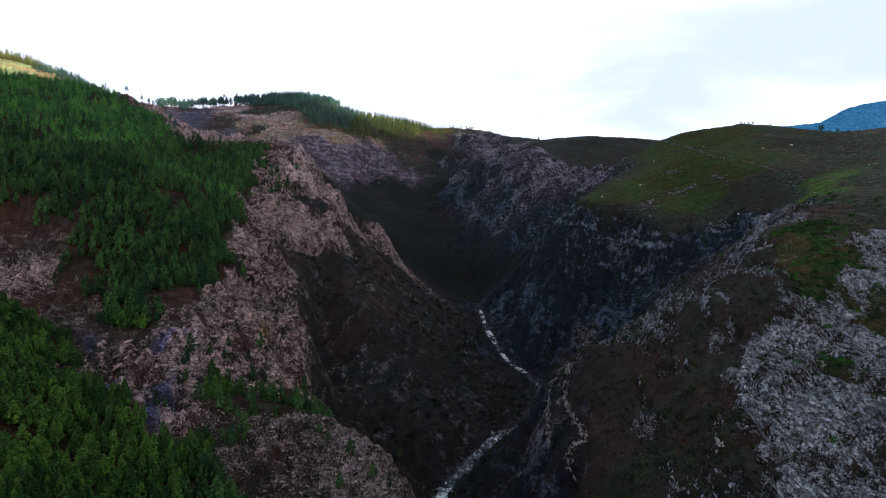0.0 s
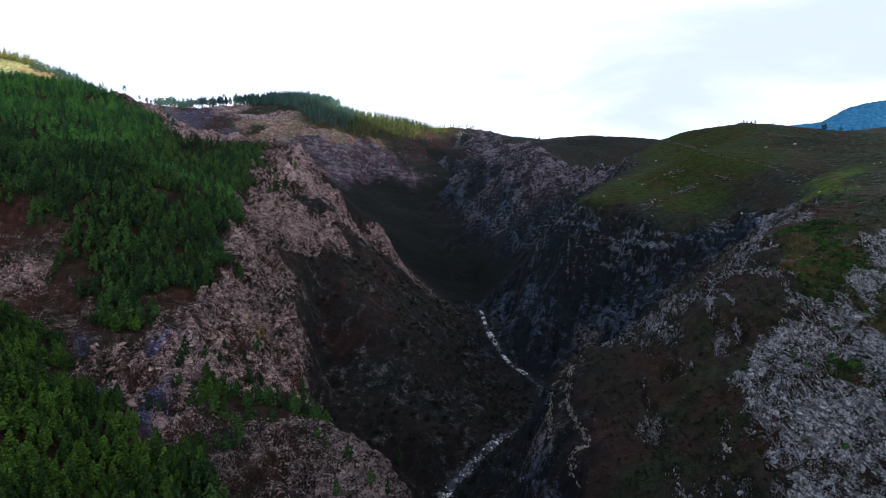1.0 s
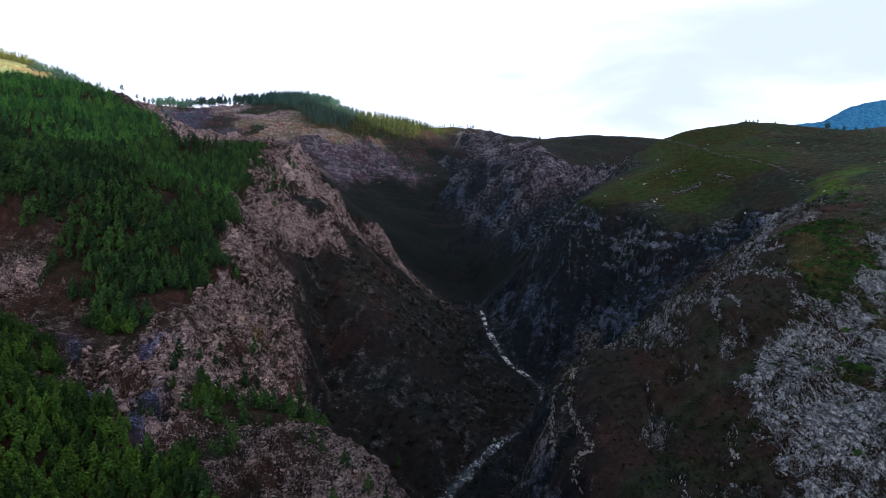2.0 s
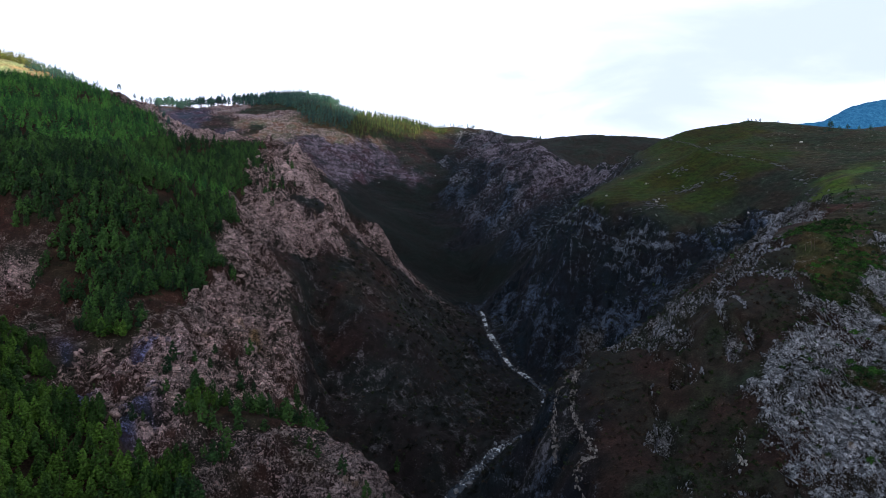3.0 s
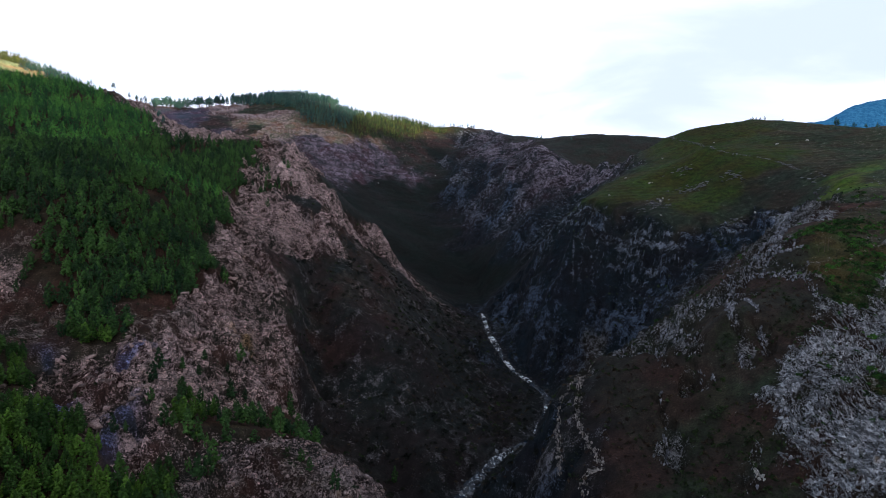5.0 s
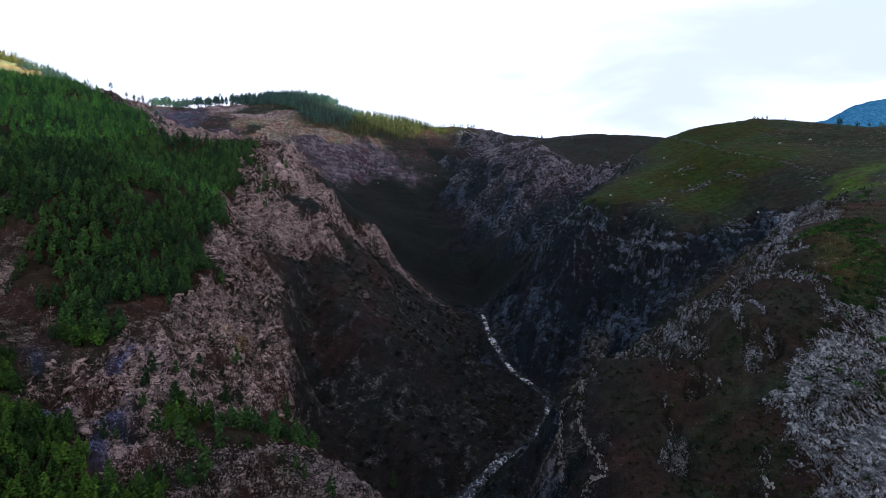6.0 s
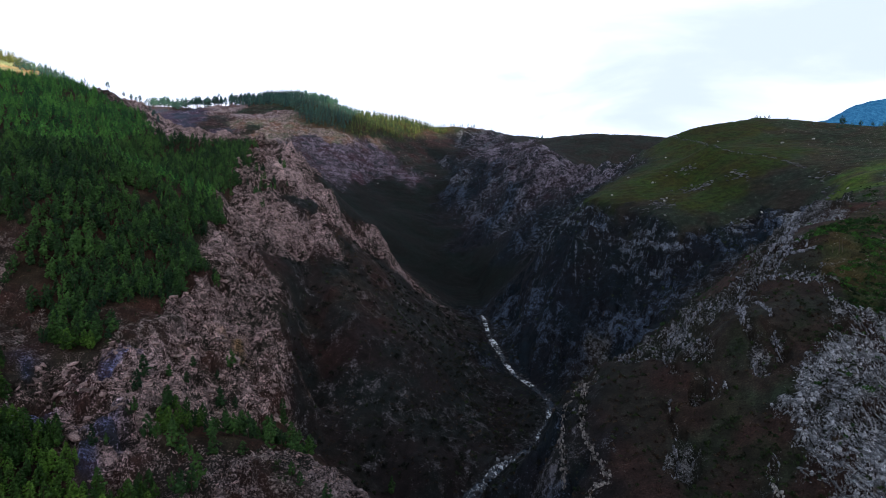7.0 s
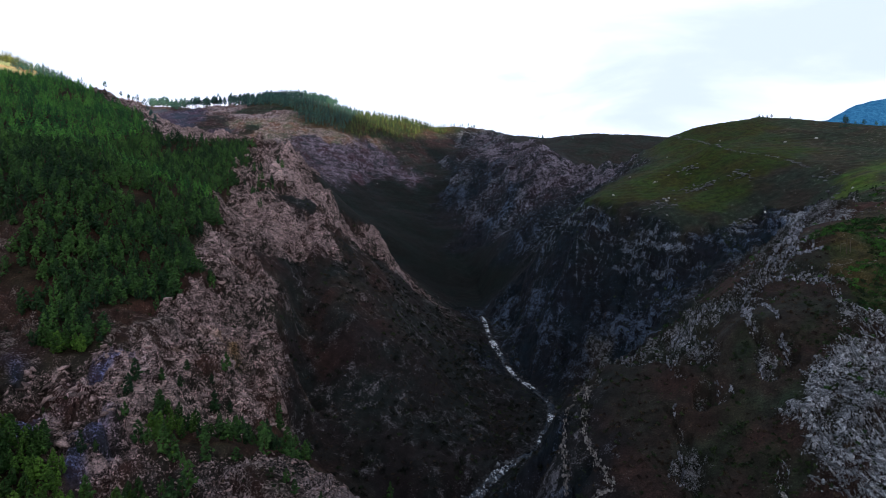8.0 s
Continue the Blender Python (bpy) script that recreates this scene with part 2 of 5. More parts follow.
BARK = bark_material()
DEAD_WOOD = stone_material("weathered dead wood", (0.26, 0.20, 0.175, 1), (0.10, 0.075, 0.065, 1))
WATER = water_material()

# ---- noise on whole arrays ----
def lattice(ix, iy, seed):
    h = (ix.astype(np.int64) * 374761393 + iy.astype(np.int64) * 668265263 + seed * 1274126177) & 0xFFFFFFFF
    h = ((h ^ (h >> 13)) * 1274126177) & 0xFFFFFFFF
    return ((h ^ (h >> 16)) & 0xFFFF) / 65535.0


def value_noise(x, y, seed=0):
    ix, iy = np.floor(x), np.floor(y)
    u, v = x - ix, y - iy
    u, v = u * u * (3 - 2 * u), v * v * (3 - 2 * v)
    a, b = lattice(ix, iy, seed), lattice(ix + 1, iy, seed)
    c, d = lattice(ix, iy + 1, seed), lattice(ix + 1, iy + 1, seed)
    return (a + (b - a) * u) * (1 - v) + (c + (d - c) * u) * v


def fbm(x, y, size, octaves=4, seed=0, gain=0.5, ridged=False):
    """Noise between about -1 and 1 with its largest lumps size metres across."""
    total, weight, amp = 0.0, 0.0, 1.0
    for k in range(octaves):
        c, s = math.cos(0.7 + 1.9 * k), math.sin(0.7 + 1.9 * k)
        n = value_noise((x * c - y * s) * 2 ** k / size, (x * s + y * c) * 2 ** k / size, seed + 17 * k) * 2 - 1
        if ridged:
            n = 1 - 2 * np.abs(n)
        total, weight, amp = total + n * amp, weight + amp, amp * gain
    return total / weight


def joints_of(x, y, size, seed):
    """Jointed rock: for each place a height for its block, between -1 and 1, and how far it is from the nearest joint."""
    x, y = x / size, y / size
    ix, iy = np.floor(x), np.floor(y)
    first, second, block_z = np.full(x.shape, 9.0), np.full(x.shape, 9.0), np.zeros(x.shape)
    for a in (-1, 0, 1):
        for b in (-1, 0, 1):
            cx, cy = ix + a, iy + b
            d = np.hypot(x - cx - lattice(cx, cy, seed), y - cy - lattice(cx, cy, seed + 5))
            closer = d < first
            second = np.where(closer, first, np.minimum(second, d))
            block_z = np.where(closer, lattice(cx, cy, seed + 9) * 2 - 1, block_z)
            first = np.where(closer, d, first)
    return block_z, second - first


def smooth(a, b, v):
    t = np.clip((v - a) / (b - a), 0, 1)
    return t * t * (3 - 2 * t)
# ---- the lie of the land: crest, gully and slope lines, each (x, y, z) ----
LANDFORMS = {
    "river_bed": [(-2, 195, -15.1), (4, 205, -12.7), (12, 219, -10.6), (24, 239, -7.4), (36, 250, -9), (49, 278, -8.3), (57, 308, -7), (52, 323, -5.6), (43, 348, -1.9), (37, 373, 3), (32, 403, 9.2), (30, 433, 15.9)],
    "upper_gully": [(29, 478, 19), (25, 539, 30.6), (16, 600, 55.7), (4, 681, 87), (-2, 762, 126.5), (-5, 853, 175.3), (-9, 935, 220.2), (-12, 1006, 253.2)],
    "lower_valley": [(3, 175, -17), (8, 150, -19), (4, 110, -22), (-8, 50, -26), (-20, -60, -31), (-60, -200, -38), (-40, -420, -48)],
    "crag_crest": [(-149, 427, 151), (-127, 427, 150.6), (-112, 417, 144.7), (-99, 407, 135.7), (-90, 397, 122.3), (-82, 386, 109.4), (-71, 389, 105.7), (-65, 396, 94.1), (-59, 406, 90.4), (-44, 420, 82.2), (-40, 425, 71.4), (-34, 425, 57.6), (-26, 414, 46.3), (-16, 404, 38.8), (-6, 394, 31.8), (2, 383, 21.3)],
    "crag_back": [(-150, 480, 132), (-115, 470, 112), (-75, 470, 82), (-40, 480, 56), (-5, 470, 28)],
    "crag_gully": [(-150, 570, 128), (-100, 570, 92), (-50, 560, 60), (-10, 530, 36)],
    "crag_rib": [(-70, 353, 92.6), (-71, 335, 83.5), (-70, 312, 70.5), (-69, 285, 62.6), (-68, 267, 55.5), (-63, 249, 47), (-57, 230, 41), (-54, 226, 31.5), (-52, 220, 23.5), (-52, 213, 18.8)],
    "rib_cleft": [(-64, 314, 70.5), (-64, 295, 55.9), (-63, 281, 42.7), (-59, 267, 30.9), (-55, 253, 20.3), (-54, 244, 9.9)],
    "crag_face": [(-108, 360, 119.5), (-112, 331, 105.2), (-112, 302, 94.1), (-99, 283, 82.9), (-88, 266, 73.3), (-75, 256, 58.3), (-87, 236, 65.1), (-77, 239, 50.7), (-78, 197, 44.6), (-69, 207, 42.3), (-62, 214, 29.7)],
    "river_slope": [(-60, 385, 76.1), (-38, 345, 61.8), (-42, 299, 48.3), (-52, 292, 55), (-35, 267, 31.5), (-12, 288, 27.2), (-19, 251, 9), (-36, 244, 9.9), (-7, 222, -2.3), (4, 266, 0.9), (2, 328, 9.5)],
    "rib_foot": [(-67, 184, 27), (-58, 198, 21), (-51, 220, 11.1), (-38, 226, 2.3), (-24, 219, -3.6), (-14, 209, -10.6)],
    "near_spur": [(-57, 176, 25.3), (-47, 174, 23.6), (-38, 172, 22.5), (-32, 169, 20), (-25, 166, 17.1), (-17, 162, 14.1), (-12, 158, 10), (-8, 152, 6)],
    "near_spur_flank": [(-69, 152, 29.6), (-56, 146, 25.6), (-50, 146, 19), (-33, 144, 16.1), (-24, 142, 12.6), (-40, 136, 14), (-65, 147, 24.7), (-70, 167, 31.1)],
    "left_terrace": [(-112, 163, 42), (-106, 171, 36.6), (-90, 165, 36.4), (-80, 164, 33.5), (-94, 179, 41.4), (-83, 184, 43.3), (-108, 181, 44.8)],
    "near_wood": [(-117, 159, 43.8), (-133, 165, 55.8), (-86, 119, 27.2), (-77, 95, 29.6), (-77, 128, 21.2), (-78, 141, 26.6)],
    "mid_left": [(-141, 190, 51.3), (-159, 209, 63.2), (-152, 218, 70.3), (-162, 220, 75.6), (-177, 222, 73.3), (-121, 195, 50.1), (-91, 197, 52.1), (-111, 204, 54.6)],
    "forest_tongue": [(-106, 258, 76.5), (-111, 226, 62.5), (-125, 222, 67.3), (-144, 226, 78), (-121, 262, 83.7)],
    "forest_face": [(-174, 241, 95), (-152, 241, 94.8), (-170, 302, 123.4), (-213, 286, 122), (-240, 351, 156.5), (-289, 375, 162.4), (-160, 326, 112.1), (-162, 357, 122.4), (-159, 389, 131.5), (-145, 407, 139.4)],
    "forest_crest": [(-339, 429, 197.7), (-321, 439, 197.5), (-301, 449, 197.6), (-272, 462, 194.2), (-245, 467, 187.9), (-223, 455, 173), (-194, 423, 154.5), (-182, 410, 149.9), (-162, 417, 150.7)],
    "forest_back": [(-420, 520, 205), (-330, 540, 190), (-260, 560, 165), (-190, 520, 140)],
    "sunny_hill": [(-481, 566, 256.5), (-455, 576, 256.2), (-433, 586, 254.7), (-414, 601, 248.5), (-400, 616, 240.9), (-435, 550, 238.2), (-409, 560, 241.1)],
    "sunny_back": [(-600, 760, 300), (-400, 760, 220), (-330, 720, 190)],
    "back_ridge": [(-452, 897, 279.4), (-402, 917, 281.1), (-335, 937, 289.5), (-294, 957, 300.5), (-239, 967, 305.5), (-178, 957, 286.5), (-119, 951, 269.6), (-63, 966, 263.8), (-24, 996, 262.5), (17, 1037, 273), (47, 1052, 272.6), (88, 1006, 253.2), (113, 965, 238.4), (161, 905, 225.8), (187, 855, 219.4), (230, 855, 223.7), (273, 855, 223.7), (317, 855, 218.5), (360, 855, 216.8)],
    "back_slope": [(-340, 866, 263.9), (-375, 765, 223.2), (-256, 773, 220), (-174, 780, 212.6), (-125, 866, 242), (-108, 801, 184.7), (-106, 732, 138.8), (-157, 693, 164.4), (-57, 884, 205.5), (-50, 762, 142)],
    "dark_slope": [(-110, 621, 105.3), (-76, 601, 92.3), (-37, 570, 62.7), (-8, 539, 36.1), (-56, 661, 100.2), (-26, 661, 86.8)],
    "back_crag": [(14, 863, 176.4), (35, 965, 226.7), (81, 819, 186.3), (120, 739, 190.1), (144, 668, 160.6), (179, 658, 151.4), (113, 616, 135.1), (76, 662, 132.5), (51, 661, 100.2), (28, 762, 134.2), (70, 590, 86.1), (95, 561, 102.9), (47, 540, 58.1), (49, 499, 34.3)],
    "gorge_shoulder": [(127, 485, 114.5), (107, 456, 102.3), (89, 436, 91.1), (78, 432, 80.1), (71, 432, 62.5), (62, 431, 40.5), (53, 428, 23.2), (44, 423, 8.7)],
    "shoulder_back": [(128, 560, 112), (100, 520, 82), (75, 500, 58), (48, 480, 32)],
    "gorge_face": [(98, 390, 84), (85, 385, 83.2), (118, 380, 69.2), (100, 385, 61.6), (69, 399, 44.6), (60, 390, 21.8), (116, 354, 48.6), (94, 345, 28.6), (74, 333, 15.3), (64, 313, 4.7), (96, 316, 21.8)],
    "green_foot": [(132, 377, 87.3), (141, 349, 63), (153, 360, 76.4), (180, 365, 84.9), (186, 335, 81.8), (212, 339, 96.6), (148, 325, 60.2)],
    "green_hill": [(156, 412, 103.9), (178, 427, 110.8), (200, 412, 120.2), (231, 390, 121.2), (207, 463, 147.6), (233, 365, 115.2), (210, 293, 101.7), (163, 492, 128.9), (252, 483, 152.4), (285, 457, 148.6), (284, 392, 129.7)],
    "green_crest": [(128, 487, 115.7), (154, 514, 129.6), (192, 547, 149.4), (225, 583, 173.9), (237, 563, 178.1), (262, 556, 182.9), (295, 555, 186.1), (320, 549, 184.4), (326, 523, 176.4), (337, 481, 164.2), (351, 443, 153.9), (379, 432, 151)],
    "green_back": [(240, 720, 140), (330, 720, 155), (450, 660, 160), (560, 560, 170), (180, 700, 130)],
    "spur_crest": [(25, 202, 3.6), (31, 201, 11.4), (36, 204, 18.8), (41, 208, 25.1), (47, 214, 29.3), (57, 221, 34.2), (64, 225, 34), (75, 231, 36.1), (82, 231, 44.1), (87, 221, 49.3), (96, 225, 54.7), (113, 238, 60.7), (132, 251, 69.3), (147, 265, 76.8), (168, 286, 85.3), (178, 285, 91.6), (189, 284, 95.3), (213, 293, 100.2), (243, 306, 107.4)],
    "spur_back": [(45, 228, 9), (62, 250, 14), (86, 272, 26), (114, 284, 42)],
    "spur_foot": [(16, 196, -12), (28, 219, -7), (24, 165, -6), (26, 145, -6), (62, 272, 0)],
    "spur_face": [(49, 211, 27.6), (40, 187, 21.7), (31, 186, 11.7), (35, 164, 14), (61, 164, 21.6), (79, 181, 38.3), (69, 195, 38.5), (82, 202, 43.7), (88, 191, 55), (92, 179, 49.8), (71, 143, 24.7), (86, 215, 52.3), (119, 240, 64.2), (52, 182, 25.7), (47, 144, 16.1)],
    "near_outcrop": [(105, 172, 52.6), (117, 204, 63.4), (85, 148, 37.9), (95, 151, 43.5), (104, 154, 44.2), (84, 124, 31.3), (136, 222, 79.8), (137, 203, 68.3), (137, 191, 63.5), (160, 221, 75.5), (194, 252, 90), (187, 279, 93.1), (138, 180, 52.6), (81, 133, 32.3), (69, 118, 25.1), (109, 137, 39.3)],
    "near_right": [(105, 100, 36), (140, 120, 52), (190, 170, 68), (95, 50, 30), (160, 40, 62), (240, 120, 95), (60, 90, 10)],
    "east_side": [(330, 300, 125), (420, 420, 165), (330, 100, 130), (230, -40, 110), (130, -60, 55), (400, -200, 200), (150, -250, 70), (760, 150, 250), (700, 700, 240), (560, -250, 235)],
    "west_side": [(-150, 60, 52), (-220, 140, 92), (-260, 30, 110), (-330, 250, 165), (-450, 350, 220), (-140, -80, 45), (-300, -150, 130), (-500, 50, 240), (-700, 300, 330), (-650, -300, 300), (-700, 700, 340)],
    # unseen ridge, its heights set to block the low sun from the gorge
    "unseen_ridge": [(-350, -900, 200), (-120, -950, 130), (60, -1150, 330), (350, -880, 452), (578, -690, 458), (680, -600, 470), (770, -530, 520), (840, -470, 640), (888, -432, 615), (930, -395, 465), (990, -345, 462), (1150, -210, 500), (1345, -48, 520), (1728, 273, 560), (2100, 590, 560)],
    "head_back": [(400, -1250, 300), (800, -1000, 300), (1000, -800, 330), (1200, -650, 330), (1450, -450, 350), (1800, -200, 400), (700, -1600, 250), (1400, -1000, 300)],
    "far_ground": [(-700, 1250, 330), (-350, 1250, 260), (0, 1350, 230), (300, 1300, 200), (700, 1300, 220), (1200, 1500, 250), (-1500, 1500, 420), (0, 2500, 200), (-1500, 3500, 300), (1200, 800, 300), (-1400, 0, 420), (0, -2200, 150), (1500, -1800, 280), (-1500, -1800, 350), (0, 4000, 150), (3500, 0, 300), (-3500, 0, 350), (0, -3900, 250), (3800, 3800, 300), (-3800, 3800, 300), (-3800, -3800, 300), (3800, -3800, 250), (1500, 3900, 300)],
    "blue_mountain": [(1366, 2615, 520), (1578, 2615, 530), (1737, 2615, 530), (1896, 2616, 541), (2076, 2616, 557), (2293, 2617, 570), (2690, 2617, 583), (1492, 2213, 461), (1738, 2213, 461)],
    "blue_back": [(1700, 3300, 330), (2500, 3300, 350)],
}


def land_solver():
    """A smooth surface through the crest, gully and slope lines."""
    pts = []
    for line in LANDFORMS.values():
        for a, b in zip(line, line[1:] + line[-1:]):
            pts.append(a)
            gap = math.dist(a[:2], b[:2])
            near = min(abs(a[1]), abs(b[1])) < 700
            if near and 30 < gap < 90 and line is not LANDFORMS["east_side"]:
                pts.append(tuple((p + q) / 2 for p, q in zip(a, b)))
    pts = np.array(pts, float)
    n = len(pts)
    d = np.sqrt(((pts[:, None, :2] - pts[None, :, :2]) ** 2).sum(2) + 5.0)
    m = np.zeros((n + 3, n + 3))
    m[:n, :n] = d - np.eye(n) * 0.6
    m[:n, n], m[:n, n + 1:] = 1, pts[:, :2]
    m[n, :n], m[n + 1:, :n] = 1, pts[:, :2].T
    w = np.linalg.solve(m, np.concatenate([pts[:, 2], np.zeros(3)]))
    return pts[:, :2], w


LAND_PTS, LAND_W = land_solver()


def base_height(x, y):
    x, y = np.asarray(x, float), np.asarray(y, float)
    shape = x.shape
    x, y = x.ravel(), y.ravel()
    z = np.empty(len(x))
    n = len(LAND_PTS)
    for i in range(0, len(x), 20000):
        s = slice(i, i + 20000)
        d = np.sqrt((x[s, None] - LAND_PTS[:, 0]) ** 2 + (y[s, None] - LAND_PTS[:, 1]) ** 2 + 5.0)
        z[s] = d @ LAND_W[:n] + LAND_W[n] + LAND_W[n + 1] * x[s] + LAND_W[n + 2] * y[s]
    return z.reshape(shape)

# ---- what grows where: places in plan that carry each cover ----
import collections
COVER = collections.defaultdict(list)
COVER["pale_rock"] += [(-73, 146), (-86, 151), (-104, 157), (-109, 158), (-72, 159), (-101, 166), (-111, 171), (-95, 173), (-85, 176), (-103, 178), (-84, 181), (-93, 181), (-75, 182), (-82, 190), (-67, 195), (-157, 200), (-63, 201), (-81, 201), (-67, 203), (-81, 205), (-56, 206), (-60, 207), (-153, 208), (-160, 209), (-75, 214), (-84, 214), (-56, 215), (-55, 216), (-61, 216), (-58, 217), (-66, 219), (-59, 220), (-68, 220), (-61, 222), (-57, 222), (-85, 223), (-80, 226), (-59, 226), (-67, 229), (-85, 229)]
COVER["pale_rock"] += [(-89, 230), (-86, 238), (-65, 244), (-95, 257), (-68, 260), (-76, 262), (-70, 266), (-89, 270), (-80, 299), (-108, 309), (-76, 311), (-68, 313), (-91, 314), (-64, 326), (-76, 327), (-110, 329), (-102, 330), (-81, 332), (-71, 344), (-62, 351), (-81, 363), (-106, 368), (-70, 375), (-95, 385), (-61, 389), (-107, 400), (-47, 403), (-133, 417)]
COVER["stony_terrace"] += [(-44, 139), (-56, 140), (-26, 143), (-36, 144), (-40, 147), (-44, 150), (-15, 150), (-19, 150), (-51, 152), (-23, 154), (-30, 156), (-51, 156), (-56, 158), (-37, 161)]
COVER["dark_moor"] += [(151, 374), (140, 385), (130, 392), (217, 341), (205, 350), (217, 356), (227, 363), (210, 365), (188, 374), (182, 376), (171, 376), (197, 376), (212, 383)]
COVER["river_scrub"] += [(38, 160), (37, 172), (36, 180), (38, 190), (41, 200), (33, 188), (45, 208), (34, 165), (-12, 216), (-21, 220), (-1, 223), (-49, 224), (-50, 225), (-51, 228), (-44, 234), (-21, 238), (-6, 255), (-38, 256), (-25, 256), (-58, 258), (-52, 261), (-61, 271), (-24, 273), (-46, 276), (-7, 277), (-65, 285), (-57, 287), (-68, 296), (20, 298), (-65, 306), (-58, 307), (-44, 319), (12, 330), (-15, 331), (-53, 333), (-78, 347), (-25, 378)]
COVER["grey_rock"] += [(74, 113), (80, 114), (75, 118), (92, 119), (81, 119), (77, 124), (85, 128), (93, 130), (78, 131), (105, 133), (90, 138), (105, 139), (98, 140), (80, 140), (91, 144), (82, 147), (86, 147), (115, 148), (101, 148), (92, 150), (121, 152), (83, 152), (87, 152), (97, 153), (117, 155), (124, 156), (121, 158), (85, 159), (91, 159), (117, 160), (125, 160), (89, 164), (117, 164), (108, 165), (100, 166), (94, 168), (107, 169), (99, 170), (114, 170), (111, 175)]
COVER["grey_rock"] += [(107, 176), (118, 188), (121, 182), (122, 176), (128, 176), (132, 184), (112, 182), (142, 188), (145, 191), (154, 197), (162, 208), (168, 221), (144, 249), (161, 274), (189, 333)]
COVER["heather"] += [(116, 198), (108, 206), (112, 192), (69, 123), (63, 130), (52, 138), (78, 139), (73, 140), (42, 149), (64, 150), (79, 152), (50, 153), (76, 160), (47, 165), (84, 169), (88, 170), (69, 170), (60, 172), (94, 174), (108, 185), (79, 185), (70, 187), (51, 188), (102, 190), (105, 191), (62, 191), (96, 200), (58, 200), (114, 201), (93, 205), (106, 208), (89, 209), (119, 214), (113, 215), (126, 216), (123, 224), (146, 256), (152, 260)]
COVER["green_heath"] += [(60, 131), (73, 132), (68, 133), (61, 141), (75, 144), (50, 145), (45, 146), (58, 149), (73, 152), (86, 166), (73, 168), (69, 168), (80, 168), (104, 179), (104, 185), (84, 188), (109, 191), (108, 199)]
COVER["spur_rock"] += [(68, 118), (69, 121), (64, 123), (66, 129), (58, 130), (53, 136), (70, 141), (54, 142), (73, 145), (59, 159), (61, 166), (63, 171), (88, 173), (92, 176), (87, 177), (87, 180), (94, 181), (76, 182), (73, 183), (88, 189), (69, 190), (78, 196)]
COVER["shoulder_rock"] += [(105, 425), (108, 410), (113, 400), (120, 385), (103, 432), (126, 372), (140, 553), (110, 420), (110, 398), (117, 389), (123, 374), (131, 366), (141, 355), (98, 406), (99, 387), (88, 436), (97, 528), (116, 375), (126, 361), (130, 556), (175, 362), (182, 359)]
COVER["spur_rock"] += [(168, 287), (176, 287), (185, 285), (131, 252), (126, 240), (119, 221), (112, 220), (106, 220), (124, 223), (117, 209), (121, 209), (104, 219), (118, 215), (128, 232), (122, 230), (158, 287), (145, 268), (140, 262), (134, 246), (150, 276), (76, 197), (102, 204), (98, 207), (87, 211), (80, 211), (69, 212), (91, 213), (63, 214), (87, 214), (78, 214), (74, 214), (50, 215), (96, 215), (103, 216), (112, 217), (81, 217), (109, 220), (116, 221), (127, 222), (122, 227), (128, 234), (142, 253), (161, 279), (167, 284), (82, 317)]
COVER["lush_grass"] += [(212, 319), (218, 320), (226, 325), (243, 339), (257, 349)]
COVER["hazed_heath"] += [(-375, 837), (-356, 822), (-361, 862), (-383, 874), (-368, 811), (-312, 774), (-375, 818), (-392, 854), (-418, 854), (-355, 781), (-396, 826)]
COVER["green_scrub"] += [(128, 202), (130, 195), (130, 213), (136, 209), (137, 218), (125, 194), (144, 207), (150, 205), (155, 215), (111, 151), (111, 156), (134, 170), (136, 179), (134, 185), (146, 185), (134, 197), (128, 204), (142, 213), (138, 216)]
COVER["grass"] += [(165, 390), (189, 400), (220, 420), (137, 426), (125, 446), (247, 446), (153, 447), (189, 449), (167, 451), (214, 454), (269, 515), (238, 527), (217, 535)]
COVER["moor"] += [(161, 227), (183, 241), (187, 256), (174, 260), (209, 276), (218, 277), (217, 279), (195, 280), (205, 282), (241, 312), (265, 336), (232, 359), (176, 371), (243, 373), (269, 387), (303, 395), (250, 401), (311, 428), (295, 437), (336, 439), (316, 484), (287, 501)]
COVER["shaded_rock"] += [(33, 157), (31, 170), (35, 172), (35, 195), (99, 325), (176, 335), (193, 338), (161, 339), (93, 344), (69, 346), (130, 349), (187, 350), (149, 352), (181, 358), (109, 359), (80, 362), (125, 365), (166, 366), (51, 369), (61, 381), (115, 383), (73, 406), (110, 406), (93, 412), (57, 446), (80, 536), (62, 633), (77, 654), (50, 742), (12, 758), (54, 811), (31, 847)]
COVER["back_cliff"] += [(73, 617), (93, 626), (71, 658), (85, 723), (15, 995), (30, 991), (45, 1000), (13, 878), (20, 799), (72, 937), (45, 957), (38, 852), (61, 720)]
COVER["cliff_purple"] += [(62, 963), (78, 822), (77, 913), (91, 733), (105, 679), (121, 657), (91, 677), (103, 631), (132, 664), (125, 614), (101, 884), (147, 566), (143, 650), (117, 740), (112, 816)]
COVER["shaded_grass"] += [(-61, 414), (41, 527), (20, 543), (-2, 571), (-26, 588), (-53, 625), (-106, 657), (-94, 690), (-48, 738), (-72, 754), (-27, 782), (-104, 715), (-34, 747), (-42, 644), (-21, 844), (-12, 790), (-9, 905)]
COVER["scree"] += [(-215, 439)]
COVER["purple_scree"] += [(-163, 777), (-144, 783), (-123, 793), (-112, 836), (-96, 833), (-78, 822), (-99, 790), (-126, 768), (-69, 810), (-110, 762), (-146, 751), (-144, 703), (-52, 799), (-130, 726), (-178, 768), (-105, 832)]
COVER["pink_scree"] += [(-337, 866), (-334, 905), (-265, 844), (-251, 853), (-277, 829), (-296, 837), (-349, 910)]
